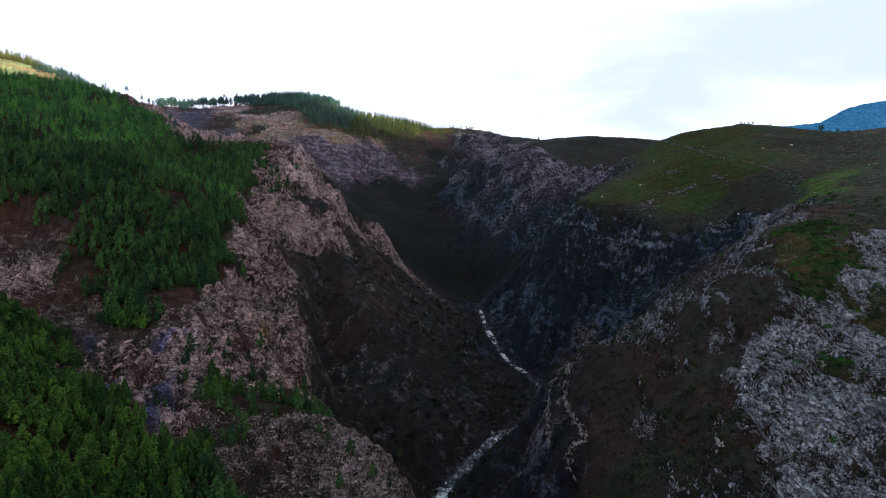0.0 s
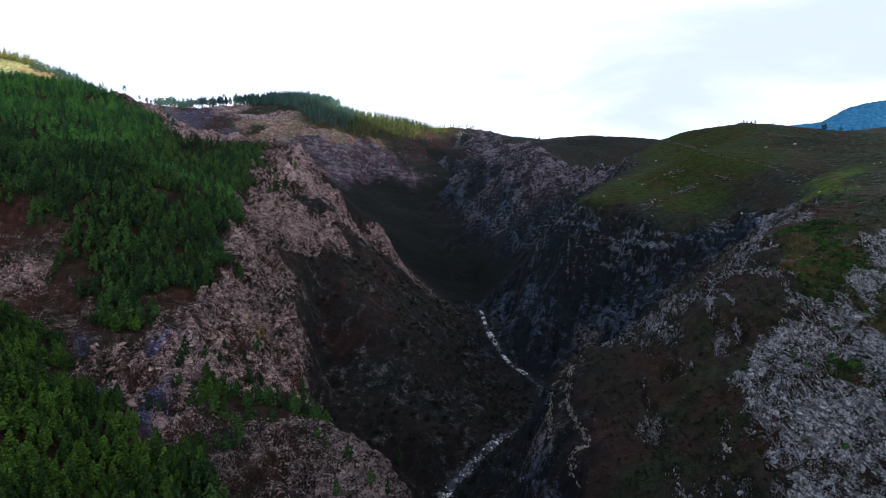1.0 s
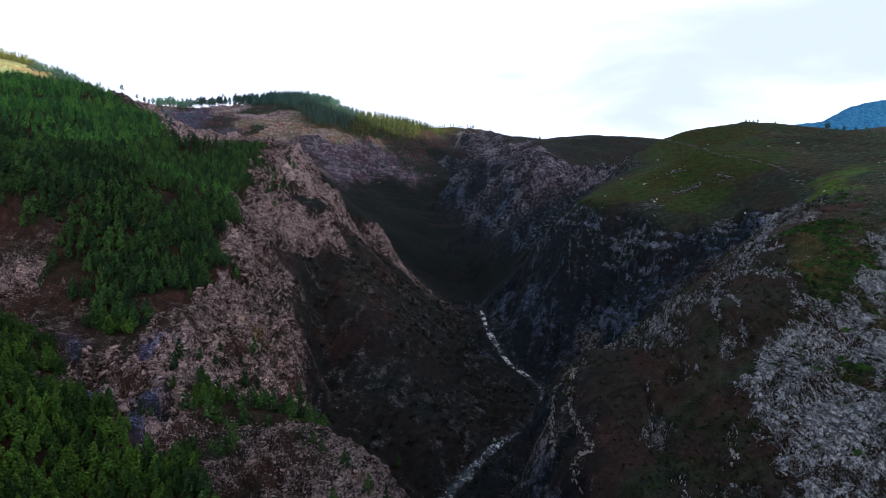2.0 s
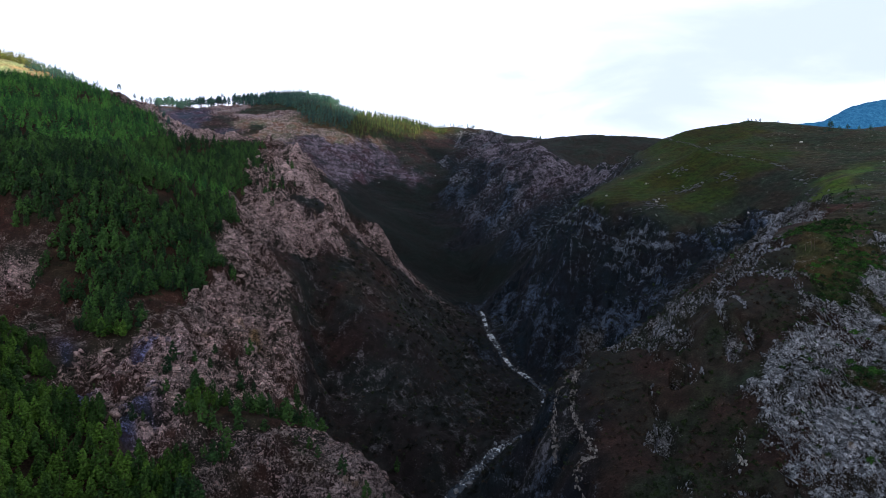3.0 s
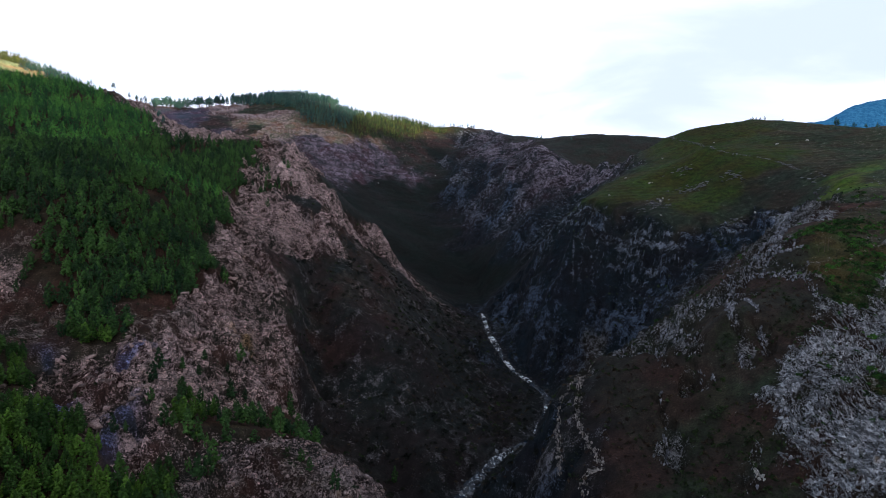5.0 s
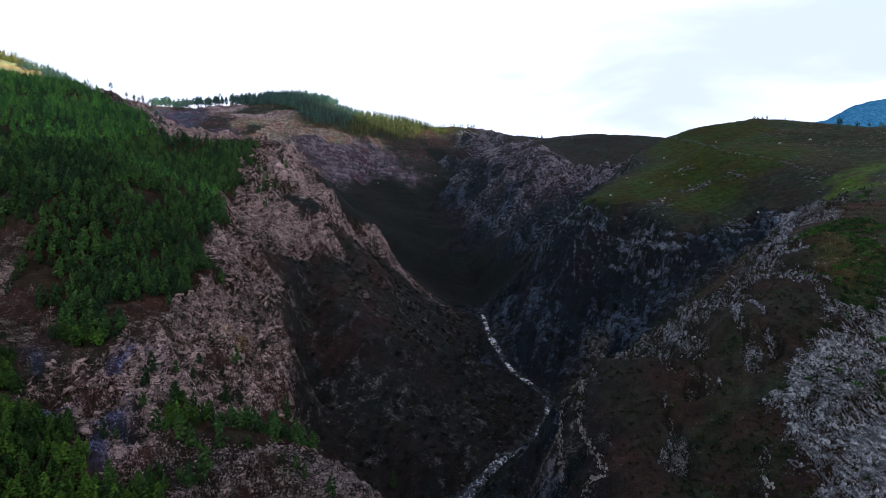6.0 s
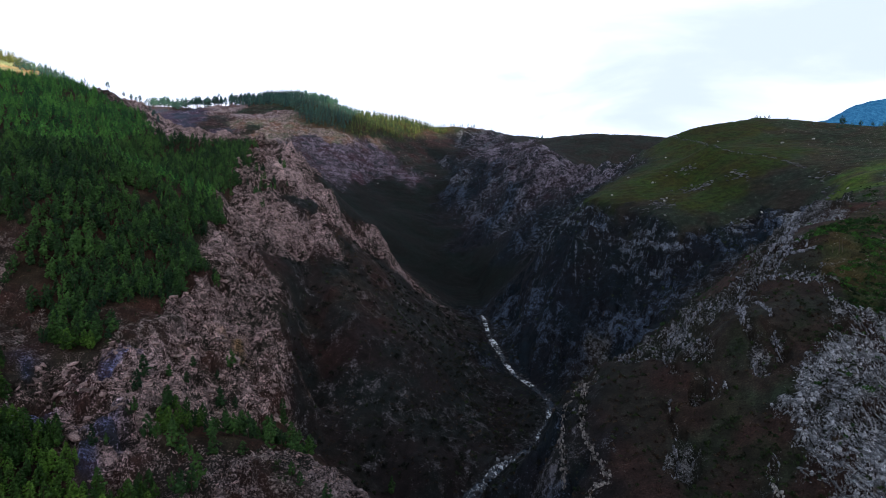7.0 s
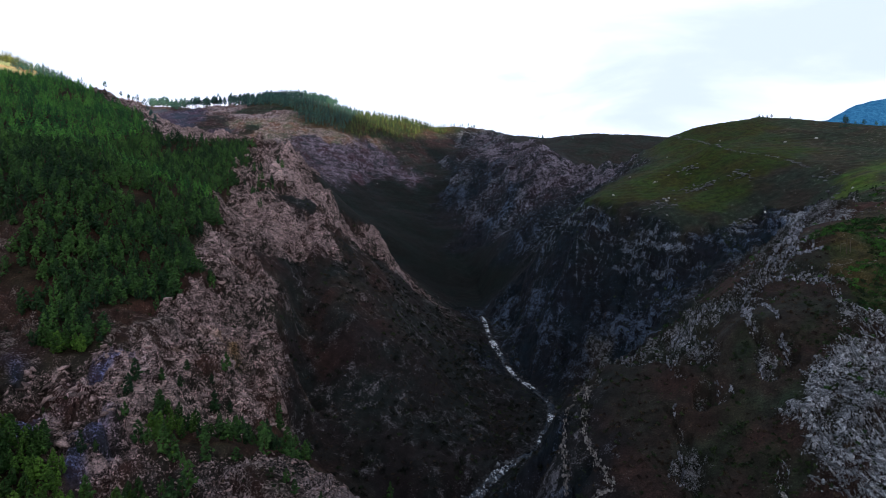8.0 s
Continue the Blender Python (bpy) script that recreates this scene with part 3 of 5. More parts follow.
COVER["red_heath"] += [(-332, 833), (-310, 820), (-84, 887), (-66, 887), (-42, 928), (-19, 960), (-36, 888), (-57, 875), (-317, 796)]
COVER["red_soil"] += [(130.9, 256.7), (125.7, 255.8), (134.3, 284.1), (129, 268), (107.3, 238.6), (180.6, 275.7), (184.5, 274.8), (174.8, 271.8), (152.6, 216.4)]
COVER["heather"] += [(104, 200), (110, 203), (115, 199), (108, 193), (101, 190), (112, 190), (105, 182), (84, 196), (80, 188)]
COVER["green_scrub"] += [(133, 212), (138, 219), (129, 206), (142, 228), (149, 240), (139, 207), (144, 216), (155, 250)]
COVER["brown_scrub"] += [(-69, 280), (-65, 308), (-57, 330), (-48, 345), (-47, 300), (-59, 281), (-61, 249), (-52, 268), (-40, 333), (-52, 232), (-64, 283), (-66, 262), (-48, 318)]
COVER["brown_floor"] += [(-103.7, 203.4), (-102, 207), (-98, 209)]
COVER["far_scrub"] += [(-299, 871), (-284, 877), (-265, 871), (-251, 885), (-264, 777), (-264, 787)]
COVER["tan_terrace"] += [(-268, 817), (-249, 820), (-231, 829), (-206, 810), (-190, 797), (-291, 805), (-244, 778), (-223, 774), (-213, 793), (-168, 801), (-111, 857), (-150, 813)]
COVER["brown_floor"] += [(-52, 137), (-46, 145), (-28, 148), (-35, 150), (-42, 155), (-117, 175), (-127, 182), (-104, 183), (-114, 183), (-92, 186), (-95, 187), (-97, 195), (-145, 196), (-87, 196), (-92, 199), (-130, 200), (-139, 204), (-87, 208), (-162, 223), (-174, 224), (-174, 230), (-181, 233)]
COVER["forest_floor"] += [(-86, 108), (-89, 119), (-77, 127), (-83, 127), (-101, 130), (-64, 130), (-55, 132), (-76, 133), (-60, 133), (-94, 134), (-58, 136), (-87, 137), (-69, 137), (-78, 138), (-63, 140), (-74, 140), (-108, 145), (-93, 146), (-82, 146), (-100, 147), (-90, 150), (-121, 155), (-113, 161), (-132, 164), (-64, 166), (-119, 168), (-58, 169), (-105, 186), (-54, 186), (-106, 190), (-112, 196), (-50, 200), (-118, 205), (-108, 209), (-130, 211), (-129, 217), (-101, 218), (-108, 219), (-142, 223), (-94, 223)]
COVER["forest_floor"] += [(-121, 226), (-104, 235), (-146, 237), (-161, 238), (-97, 238), (-114, 241), (-122, 243), (-109, 244), (-187, 244), (-134, 246), (-148, 250), (-113, 256), (-141, 256), (-167, 256), (-122, 259), (-192, 262), (-151, 264), (-131, 266), (-140, 268), (-112, 268), (-116, 273), (-195, 277), (-175, 285), (-129, 286), (-144, 293), (-123, 300), (-232, 304), (-211, 305), (-126, 324), (-147, 341), (-189, 357), (-144, 371), (-176, 375), (-173, 393), (-164, 400), (-145, 404), (-300, 404), (-190, 404), (-260, 406), (-208, 408)]
COVER["forest_floor"] += [(-237, 423)]
COVER["far_moor"] += [(189, 792), (222, 824), (264, 824), (-58, 836), (-21, 843), (169, 853), (-75, 877), (-58, 897), (148, 937), (-37, 937)]
COVER["ridge_wood"] += [(-232, 913), (-209, 892), (-193, 899), (-170, 875), (-187, 840), (-152, 870), (-147, 848), (-130, 899), (-117, 872), (-98, 933), (-87, 917), (-61, 946), (-39, 973), (-15, 1025), (-131, 853), (-263, 950), (-285, 945), (-310, 940), (-240, 940), (-215, 930), (-180, 930)]
COVER["blue_scree"] += [(-93, 173), (-90, 175), (-88, 176), (-87, 180), (-115, 180), (-97, 156), (-79, 153), (-80, 162), (-79, 150)]
COVER["pale_rock"] += [(-106, 178), (-95, 169), (-91, 170), (-89, 164), (-86, 172), (-79, 171), (-80, 166), (-82, 189), (-83, 204), (-77, 157), (-85, 186), (-108, 174), (-72, 152), (-73, 163), (-99, 171), (-84, 168)]
COVER["pale_rock"] += [(-223, 453), (-205, 436), (-194, 421), (-182, 409), (-165, 415), (-150, 425), (-212, 443)]
COVER["rust_rock"] += [(-70, 217)]
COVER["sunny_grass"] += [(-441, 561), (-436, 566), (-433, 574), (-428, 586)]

# cover: colour of plants and soil, colour of stone, share of bare stone
LOOKS = {
    "pale_rock": ((0.069, 0.047, 0.042), (0.74, 0.543, 0.525), 0.48),
    "stony_terrace": ((0.047, 0.035, 0.035), (0.50, 0.40, 0.40), 0.40),
    "dark_moor": ((0.028, 0.032, 0.024), (0.26, 0.255, 0.25), 0.15),
    # dark scrub of its own, bluer to stand in for gorge shade
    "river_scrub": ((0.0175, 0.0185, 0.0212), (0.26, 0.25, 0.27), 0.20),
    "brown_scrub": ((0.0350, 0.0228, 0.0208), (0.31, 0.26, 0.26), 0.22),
    "grey_rock": ((0.056, 0.043, 0.036), (0.58, 0.61, 0.65), 0.50),
    "heather": ((0.0365, 0.0272, 0.0240), (0.24, 0.24, 0.24), 0.08),
    "green_heath": ((0.0245, 0.0355, 0.0222), (0.22, 0.23, 0.22), 0.06),
    "spur_rock": ((0.029, 0.030, 0.024), (0.36, 0.365, 0.38), 0.38),
    "lush_grass": ((0.070, 0.125, 0.014), (0.30, 0.29, 0.28), 0.0),
    # purplish heath; haze and shade on the far slope are painted in as blue
    "hazed_heath": ((0.074, 0.070, 0.122), (0.36, 0.28, 0.36), 0.16),
    "green_scrub": ((0.066, 0.070, 0.026), (0.36, 0.33, 0.30), 0.24),
    "grass": ((0.036, 0.052, 0.008), (0.30, 0.29, 0.28), 0.0),
    "moor": ((0.042, 0.050, 0.029), (0.36, 0.33, 0.31), 0.20),
    # gorge rock, cliff and grass: blue shade of the gorge painted into the colours
    "shaded_rock": ((0.0060, 0.0122, 0.0228), (0.118, 0.170, 0.255), 0.18),
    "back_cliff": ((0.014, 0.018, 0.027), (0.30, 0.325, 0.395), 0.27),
    "shaded_grass": ((0.0062, 0.0105, 0.0098), (0.09, 0.10, 0.12), 0.06),
    # purple, pink and tan covers: own hues, lifted for the brighter hazy light
    "purple_scree": ((0.070, 0.057, 0.083), (0.35, 0.29, 0.37), 0.36),
    "pink_scree": ((0.19, 0.135, 0.145), (0.62, 0.50, 0.51), 0.46),
    "red_heath": ((0.046, 0.034, 0.035), (0.26, 0.20, 0.19), 0.14),
    "red_soil": ((0.060, 0.032, 0.027), (0.30, 0.23, 0.21), 0.16),
    "far_scrub": ((0.024, 0.034, 0.024), (0.18, 0.16, 0.16), 0.06),
    "tan_terrace": ((0.235, 0.180, 0.142), (0.58, 0.46, 0.40), 0.32),
    "cliff_purple": ((0.031, 0.029, 0.042), (0.40, 0.355, 0.43), 0.36),
    # shoulder rock: own grey plus the blue tint of shade over the river
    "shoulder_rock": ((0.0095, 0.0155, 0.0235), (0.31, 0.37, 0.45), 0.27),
    "scree": ((0.073, 0.057, 0.066), (0.300, 0.245, 0.275), 0.40),
    "brown_floor": ((0.066, 0.043, 0.036), (0.42, 0.34, 0.31), 0.34),
    "forest_floor": ((0.045, 0.028, 0.018), (0.28, 0.23, 0.20), 0.06),
    "far_moor": ((0.022, 0.025, 0.022), (0.16, 0.14, 0.14), 0.12),
    "ridge_wood": ((0.050, 0.052, 0.022), (0.22, 0.20, 0.18), 0.10),
    # dry grass, its base colour raised to stand for direct sun
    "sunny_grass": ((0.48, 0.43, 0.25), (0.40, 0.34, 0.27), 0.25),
    "blue_scree": ((0.070, 0.070, 0.130), (0.27, 0.31, 0.60), 0.42),
    "rust_rock": ((0.060, 0.040, 0.020), (0.45, 0.28, 0.13), 0.45),
}
COVER["far_moor"] += [(1500, 2300), (2000, 2600), (2600, 3000), (1400, 1600), (-700, 1500), (0, 2000)]


# covers that keep close to their places
TIGHT = {"shoulder_rock": 1.15, "far_scrub": 1.6, "red_soil": 4.5, "brown_scrub": 0.8, "spur_rock": 2.6, "lush_grass": 2.0, "back_cliff": 1.6, "blue_scree": 1.6}


def cover_weights(x, y):
    """How much of each cover a place has: the nearest ones win, with wandering borders."""
    shape = x.shape
    x, y = x.ravel(), y.ravel()
    spread = np.clip(np.hypot(x, y) / 260, 0.7, 1.9)
    wx = x + fbm(x, y, 26, 5, 41, 0.62) * 12 * spread
    wy = y + fbm(x, y, 26, 5, 57, 0.62) * 12 * spread
    near = []
    for name in LOOKS:
        p = np.array(COVER[name], float)
        best = np.full(len(x), 1e12)
        grow = (1.7, 0.55) if name == "spur_rock" else (1.0, 1.0)      # ribs run down the slope
        for px, py in p:
            np.minimum(best, (grow[0] * (wx - px)) ** 2 + (grow[1] * (wy - py)) ** 2, out=best)
        near.append(best * TIGHT.get(name, 1.0))
    w = 1.0 / (np.array(near) + 6.0) ** 2
    w /= w.sum(0)
    return w.reshape((len(LOOKS),) + shape)


def river_line():
    """The river's middle, a point every metre: x, y, z of the water."""
    keys = np.array(LANDFORMS["lower_valley"][4::-1] + LANDFORMS["river_bed"] + LANDFORMS["upper_gully"][:3], float)
    along = np.concatenate([[0], np.cumsum(np.hypot(*np.diff(keys[:, :2], axis=0).T))])
    s = np.arange(0, along[-1], 1.0)
    out = np.stack([np.interp(s, along, keys[:, k]) for k in range(3)], 1)
    box = np.ones(15) / 15
    for k in range(2):
        out[7:-7, k] = np.convolve(out[:, k], box, "valid")
    out[7:-7, 0] += fbm(s[7:-7], s[7:-7] * 0, 30, 2, 71) * 2.0
    out[:, 2] = np.maximum.accumulate(out[:, 2]) - 0.5
    return out


RIVER = river_line()


def river_gap(x, y):
    """Distance from the river's middle and its level there."""
    best, level = np.full(x.shape, 1e6), np.zeros(x.shape)
    for px, py, pz in RIVER[::3]:
        d = np.hypot(x - px, y - py)
        m = d < best
        best[m], level[m] = d[m], pz
    return best, level


REACH = 4500.0


def half_width(y):
    """Half of the finely meshed strip, which opens like a fan along the valley."""
    return 0.88 * np.clip(y, 105, 1100)


def x_of(c, y):
    """Columns: -1 to 1 evenly over the strip, beyond that ever wider out to the edge of the land."""
    w = half_width(y)
    out = np.clip(np.abs(c) - 1, 0, 1)
    return np.where(np.abs(c) <= 1, c * w, np.sign(c) * (w + (REACH - w) * out ** 2))


def column_of(x, y):
    w = half_width(y)
    return np.where(np.abs(x) <= w, x / w, np.sign(x) * (1 + np.sqrt(np.clip(np.abs(x) - w, 0, None) / (REACH - w))))


def rows_of_land():
    """Grid lines across the valley: the step grows with the distance up the valley."""
    out = [105.0]
    while out[-1] < 1080:
        out.append(out[-1] * 1.0044)
    step = out[-1] - out[-2]
    while out[-1] < REACH:
        step *= 1.035
        out.append(min(out[-1] + step, REACH))
    step = 0.5
    while out[0] > -REACH:
        step *= 1.07
        out.insert(0, max(out[0] - step, -REACH))
    return np.array(out)


STRIKE = (0.1, -0.995)
GC = np.concatenate([-1 - np.linspace(1, 0, 46)[:-1], np.linspace(-1, 1, 601), 1 + np.linspace(0, 1, 46)[1:]])
GY = rows_of_land()
gc, gy = np.meshgrid(GC, GY)
gx = x_of(gc, gy)
shares = cover_weights(gx, gy)
names = list(LOOKS)
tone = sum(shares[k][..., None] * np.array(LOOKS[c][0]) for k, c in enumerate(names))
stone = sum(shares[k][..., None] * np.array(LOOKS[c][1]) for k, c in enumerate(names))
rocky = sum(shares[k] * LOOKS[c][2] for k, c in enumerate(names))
gz = base_height(gx, gy)
far = smooth(420, 900, np.hypot(gx, gy))
crag = smooth(0.16, 0.32, rocky)
wall = shares[names.index("shaded_rock")]
gz += fbm(gx, gy, 36, 3, 3) * (1.3 + 2.5 * far) + fbm(gx, gy, 6, 3, 9) * 0.35
# crags: buttresses, ledges and broken blocks
butt = fbm(gx, gy, 21, 4, 23, 0.55, True)
gz += crag * (1 - wall) * (butt * (4.2 + 1.2 * far) - 1.2 + fbm(gx, gy, 5.2, 3, 29, 0.6, True) * 1.2)
bed = (gz + 0.30 * gx + fbm(gx, gy, 16, 2, 31) * 1.8) / 3.8
ledge = bed - np.floor(bed)
gz += crag * (1 - far) * (smooth(0.6, 1.0, ledge) - ledge) * 3.1
gz += crag * (1 - wall) * (1 - far) * fbm(gx, gy, 2.6, 2, 43, 0.6, True) * 0.55
# the grey crag: long tilted slabs along the strike
near_crag = shares[names.index("grey_rock")] * smooth(330, 260, gy)
slab_a, slab_b = gx * STRIKE[0] + gy * STRIKE[1], gy * STRIKE[0] - gx * STRIKE[1]
slab_b = slab_b + fbm(gx, gy, 25, 2, 33) * 5
leaf = slab_b / 3.4 + fbm(slab_a, slab_b * 3, 17, 2, 35) * 0.7
thin = slab_b / 1.3 + fbm(slab_a, slab_b * 3, 9, 2, 37) * 0.8
gz += near_crag * ((leaf - np.floor(leaf)) * 1.5 - 0.75 + (thin - np.floor(thin)) * 0.5 + fbm(slab_a * 0.3, slab_b, 3.2, 3, 39, 0.6, True) * 0.5)
# broken bluffs: low steps of rock one behind the other
for cover, size, high in (("pale_rock", 9.0, 1.25), ("grey_rock", 6.5, 0.55), ("back_cliff", 15.0, 1.5), ("cliff_purple", 12.0, 1.3), ("shoulder_rock", 9.0, 1.6)):
    lump = fbm(gx, gy, size, 3, 141, 0.5)
    step_up = sum(smooth(t, t + 0.07, lump) for t in (-0.36, -0.12, 0.12, 0.36)) - 2.0
    gz += shares[names.index(cover)] * step_up * high
# jointed blocks, of a size that suits each crag
def share(*covers):
    return sum(shares[names.index(c)] for c in covers)


warp_x, warp_y = gx + fbm(gx, gy, 9, 2, 171) * 2.5, gy + fbm(gx, gy, 9, 2, 173) * 2.5
stone_cover = smooth(0.25, 0.6, share("pale_rock", "stony_terrace", "spur_rock", "rust_rock"))
shore = smooth(0.25, 0.6, share("shoulder_rock", "shaded_rock")) * smooth(500, 450, gy)
head_cover = smooth(0.3, 0.6, share("back_cliff", "cliff_purple") + 0.5 * share("shaded_rock") * (gy > 560))
for mask, size, high, deep, along in ((stone_cover * (gy < 330), 2.5, 0.6, 0.8, 1.0), (stone_cover * (1 - share("stony_terrace")), 6.5, 2.1, 1.6, 0.8), (smooth(0.3, 0.7, share("pale_rock")) * smooth(190, 215, gy) * smooth(412, 395, gy), 14.0, 3.2, 2.6, 0.7), (shore, 5.5, 1.7, 1.1, 0.55), (shore, 13.0, 2.6, 1.6, 0.5),
                                      (near_crag, 2.6, 0.5, 0.5, 0.3), (head_cover * smooth(980, 930, gy), 11.0, 2.0, 1.5, 0.5), (head_cover * smooth(960, 900, gy) * smooth(130, 90, gx), 26.0, 3.6, 3.0, 0.4)):
    block_z, to_joint = joints_of(warp_x, warp_y * along, size, int(size * 10))
    gz += mask * (block_z * high - deep * smooth(0.3, 0.0, to_joint))
# the gorge walls: ribs and gullies that run down to the river
ribs = np.where(gy < 500, fbm(gx - 0.1 * gy, gy * 0.35, 12, 4, 61, 0.58, True), fbm(gx, gy * 0.28, 26, 5, 63, 0.6, True))
gz += wall * ribs * np.where(gy < 500, 4.5, 12.0)
# pillars of the crag at the head of the gorge
cliffy = shares[names.index("back_cliff")] + 0.6 * shares[names.index("cliff_purple")]
pillars = fbm(gx - 0.12 * gy, gy * 0.22, 20, 5, 65, 0.6, True)
gz += cliffy * smooth(950, 850, gy) * pillars * 6.0
# dipping beds of the shoulder over the river
shoulder = np.clip(shares[names.index("shoulder_rock")] + 0.6 * wall * (gy < 560), 0, 1) * smooth(45, 80, gx) * smooth(520, 460, gy)
dip = (gz + 0.30 * gx + 0.10 * gy + fbm(gx, gy, 22, 4, 163) * 9.0) / 8.0
dip = dip - np.floor(dip)
gz += shoulder * (smooth(0.5, 1.0, dip) - dip) * 3.2
# terraces along the contours of the bare back slope, and sheep tracks on the grass hill
terraced = smooth(600, 690, gy) * smooth(20, -40, gx) * smooth(-460, -420, gx) * (1 - shares[names.index("ridge_wood")] - 0.8 * shares[names.index("shaded_grass")])
tread = (gz + fbm(gx, gy, 60, 5, 161, 0.6) * 16.0) / 9.0
tread = tread - np.floor(tread)
gz += terraced * (smooth(0.55, 1.0, tread) - tread) * 4.2
grassy = shares[names.index("grass")] + shares[names.index("moor")] * smooth(300, 340, gy)
track = (gz + fbm(gx, gy, 40, 3, 167) * 3.5) / 2.6
track = track - np.floor(track)
gz += grassy * (smooth(0.6, 1.0, track) - track) * 0.9
ragged = fbm(gx, gy, 9, 3, 67)
bank_side = shares[names.index("river_scrub")] + shares[names.index("brown_scrub")]
streak = fbm(gx - 0.5 * gy, (gy + 0.5 * gx) * 0.4, 9, 4, 69, 0.6, True)
gz += bank_side * streak * 1.6
rocky = np.clip(rocky + bank_side * (0.30 * streak + 0.2 * ragged - 0.06) + smooth(0.1, 0.5, rocky) * (1 - wall) * (0.26 * butt + 0.2 * ragged + 0.0) + wall * (0.5 * ribs + 0.16 * ragged - 0.04)
                + 0.30 * cliffy * (pillars - 0.1) + shoulder * (0.36 * smooth(0.45, 0.75, dip) + 0.34 * fbm(gx, gy, 14, 4, 165, 0.6) - 0.12) + terraced * (0.36 * smooth(0.5, 0.8, tread) + 0.30 * ragged - 0.14), 0, 1)
gap, level = river_gap(gx, gy)
bank = level + 0.15 + np.maximum(0, gap - 4.2 - fbm(gx, gy, 9, 2, 77) * 1.5) * 0.9
floor_z = level - 1.2 + 0.03 * gap ** 2
near_river = smooth(16, 6, gap)
gz = np.where(gap < 40, gz * (1 - near_river) + np.minimum(np.maximum(gz, floor_z), bank) * near_river, gz)
gz = np.where(gap < 4, np.minimum(gz, level - 0.3), gz)
nx, ny = len(GC), len(GY)


def ground_z(x, y):
    """The ground's own height, between the grid's lines."""
    x, y = np.asarray(x, float), np.asarray(y, float)
    c = column_of(x, y)
    i = np.clip(np.searchsorted(GC, c) - 1, 0, nx - 2)
    j = np.clip(np.searchsorted(GY, y) - 1, 0, ny - 2)
    u, v = (c - GC[i]) / (GC[i + 1] - GC[i]), (y - GY[j]) / (GY[j + 1] - GY[j])
    return (gz[j, i] * (1 - u) + gz[j, i + 1] * u) * (1 - v) + (gz[j + 1, i] * (1 - u) + gz[j + 1, i + 1] * u) * v


def share_at(cover, x, y):
    i = np.clip(np.searchsorted(GC, column_of(x, y)), 0, nx - 1)
    j = np.clip(np.searchsorted(GY, y), 0, ny - 1)
    return shares[names.index(cover)][j, i]


def array_mesh(name, co, faces, mat, **attributes):
    """A mesh straight from arrays; faces all have the same number of corners, attributes lie on the points."""
    me = bpy.data.meshes.new(name)
    k = faces.shape[1]
    me.vertices.add(len(co))
    me.vertices.foreach_set("co", np.asarray(co, np.float32).ravel())
    me.loops.add(faces.size)
    me.loops.foreach_set("vertex_index", faces.astype(np.int32).ravel())
    me.polygons.add(len(faces))
    me.polygons.foreach_set("loop_start", np.arange(0, faces.size, k, dtype=np.int32))
    me.update(calc_edges=True)
    for key, values in attributes.items():
        if values.ndim == 2:
            at = me.attributes.new(key, "FLOAT_COLOR", "POINT")
            full = np.ones((len(co), 4), np.float32)
            full[:, :3] = values
            at.data.foreach_set("color", full.ravel())
        else:
            at = me.attributes.new(key, "FLOAT", "POINT")
            at.data.foreach_set("value", values.astype(np.float32))
    me.materials.append(mat)
    return me


idx = np.arange(nx * ny).reshape(ny, nx)
quads = np.stack([idx[:-1, :-1], idx[:-1, 1:], idx[1:, 1:], idx[1:, :-1]], -1).reshape(-1, 4)
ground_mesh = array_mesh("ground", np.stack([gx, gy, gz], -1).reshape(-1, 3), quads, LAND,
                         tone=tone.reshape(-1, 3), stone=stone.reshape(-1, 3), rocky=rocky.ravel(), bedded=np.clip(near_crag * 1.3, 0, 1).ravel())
tagged(new("ground", ground_mesh), "steep mountain gorge of heather, bare rock and grass slopes", "ground", kind="structure")

# ---- the river in the gorge ----
along = RIVER[(RIVER[:, 1] > 60) & (RIVER[:, 1] < 452)]
head = np.gradient(along[:, :2], axis=0)
head /= np.linalg.norm(head, axis=1)[:, None]
side = np.stack([head[:, 1], -head[:, 0]], 1)
run = np.arange(len(along), dtype=float)
half = 1.7 + 0.9 * smooth(285, 215, along[:, 1]) + fbm(run, run * 0, 22, 2, 83) * 0.8
cross = np.linspace(-1, 1, 9)
jag = 1 + 0.35 * np.stack([fbm(run, run * 0 + 9 * np.sign(c), 4.5, 3, 85) for c in cross], 1)
wx = along[:, 0, None] + side[:, 0, None] * half[:, None] * cross * jag
wy = along[:, 1, None] + side[:, 1, None] * half[:, None] * cross * jag
wz = along[:, 2, None] + fbm(wx, wy, 3.0, 3, 87) * 0.28 - 0.15 * cross ** 2
rapid = np.repeat((fbm(run, run * 0, 9, 3, 91, 0.6) * 0.6 + 0.11 * smooth(330, 390, along[:, 1]) + 0.09 * smooth(255, 215, along[:, 1]) - 0.015)[:, None], 9, 1)
widx = np.arange(wx.size).reshape(wx.shape)
wquads = np.stack([widx[:-1, :-1], widx[:-1, 1:], widx[1:, 1:], widx[1:, :-1]], -1).reshape(-1, 4)
tagged(new("river", array_mesh("river", np.stack([wx, wy, wz], -1).reshape(-1, 3), wquads, WATER, rapid=rapid.ravel())),
       "narrow white-water river running down the gorge", "river", kind="structure")

# ---- the blue mountain far behind ----
CREST_X = (900, 1400, 1560, 1680, 1790, 1850, 1925, 2000, 2090, 2300, 2700)
CREST_Z = (340, 556, 566, 574, 592, 624, 660, 680, 690, 715, 680)
bx, by = np.meshgrid(np.linspace(900, 2700, 200), np.linspace(2150, 3050, 80))
rise = smooth(2150, 2620, by) * smooth(3080, 2660, by)
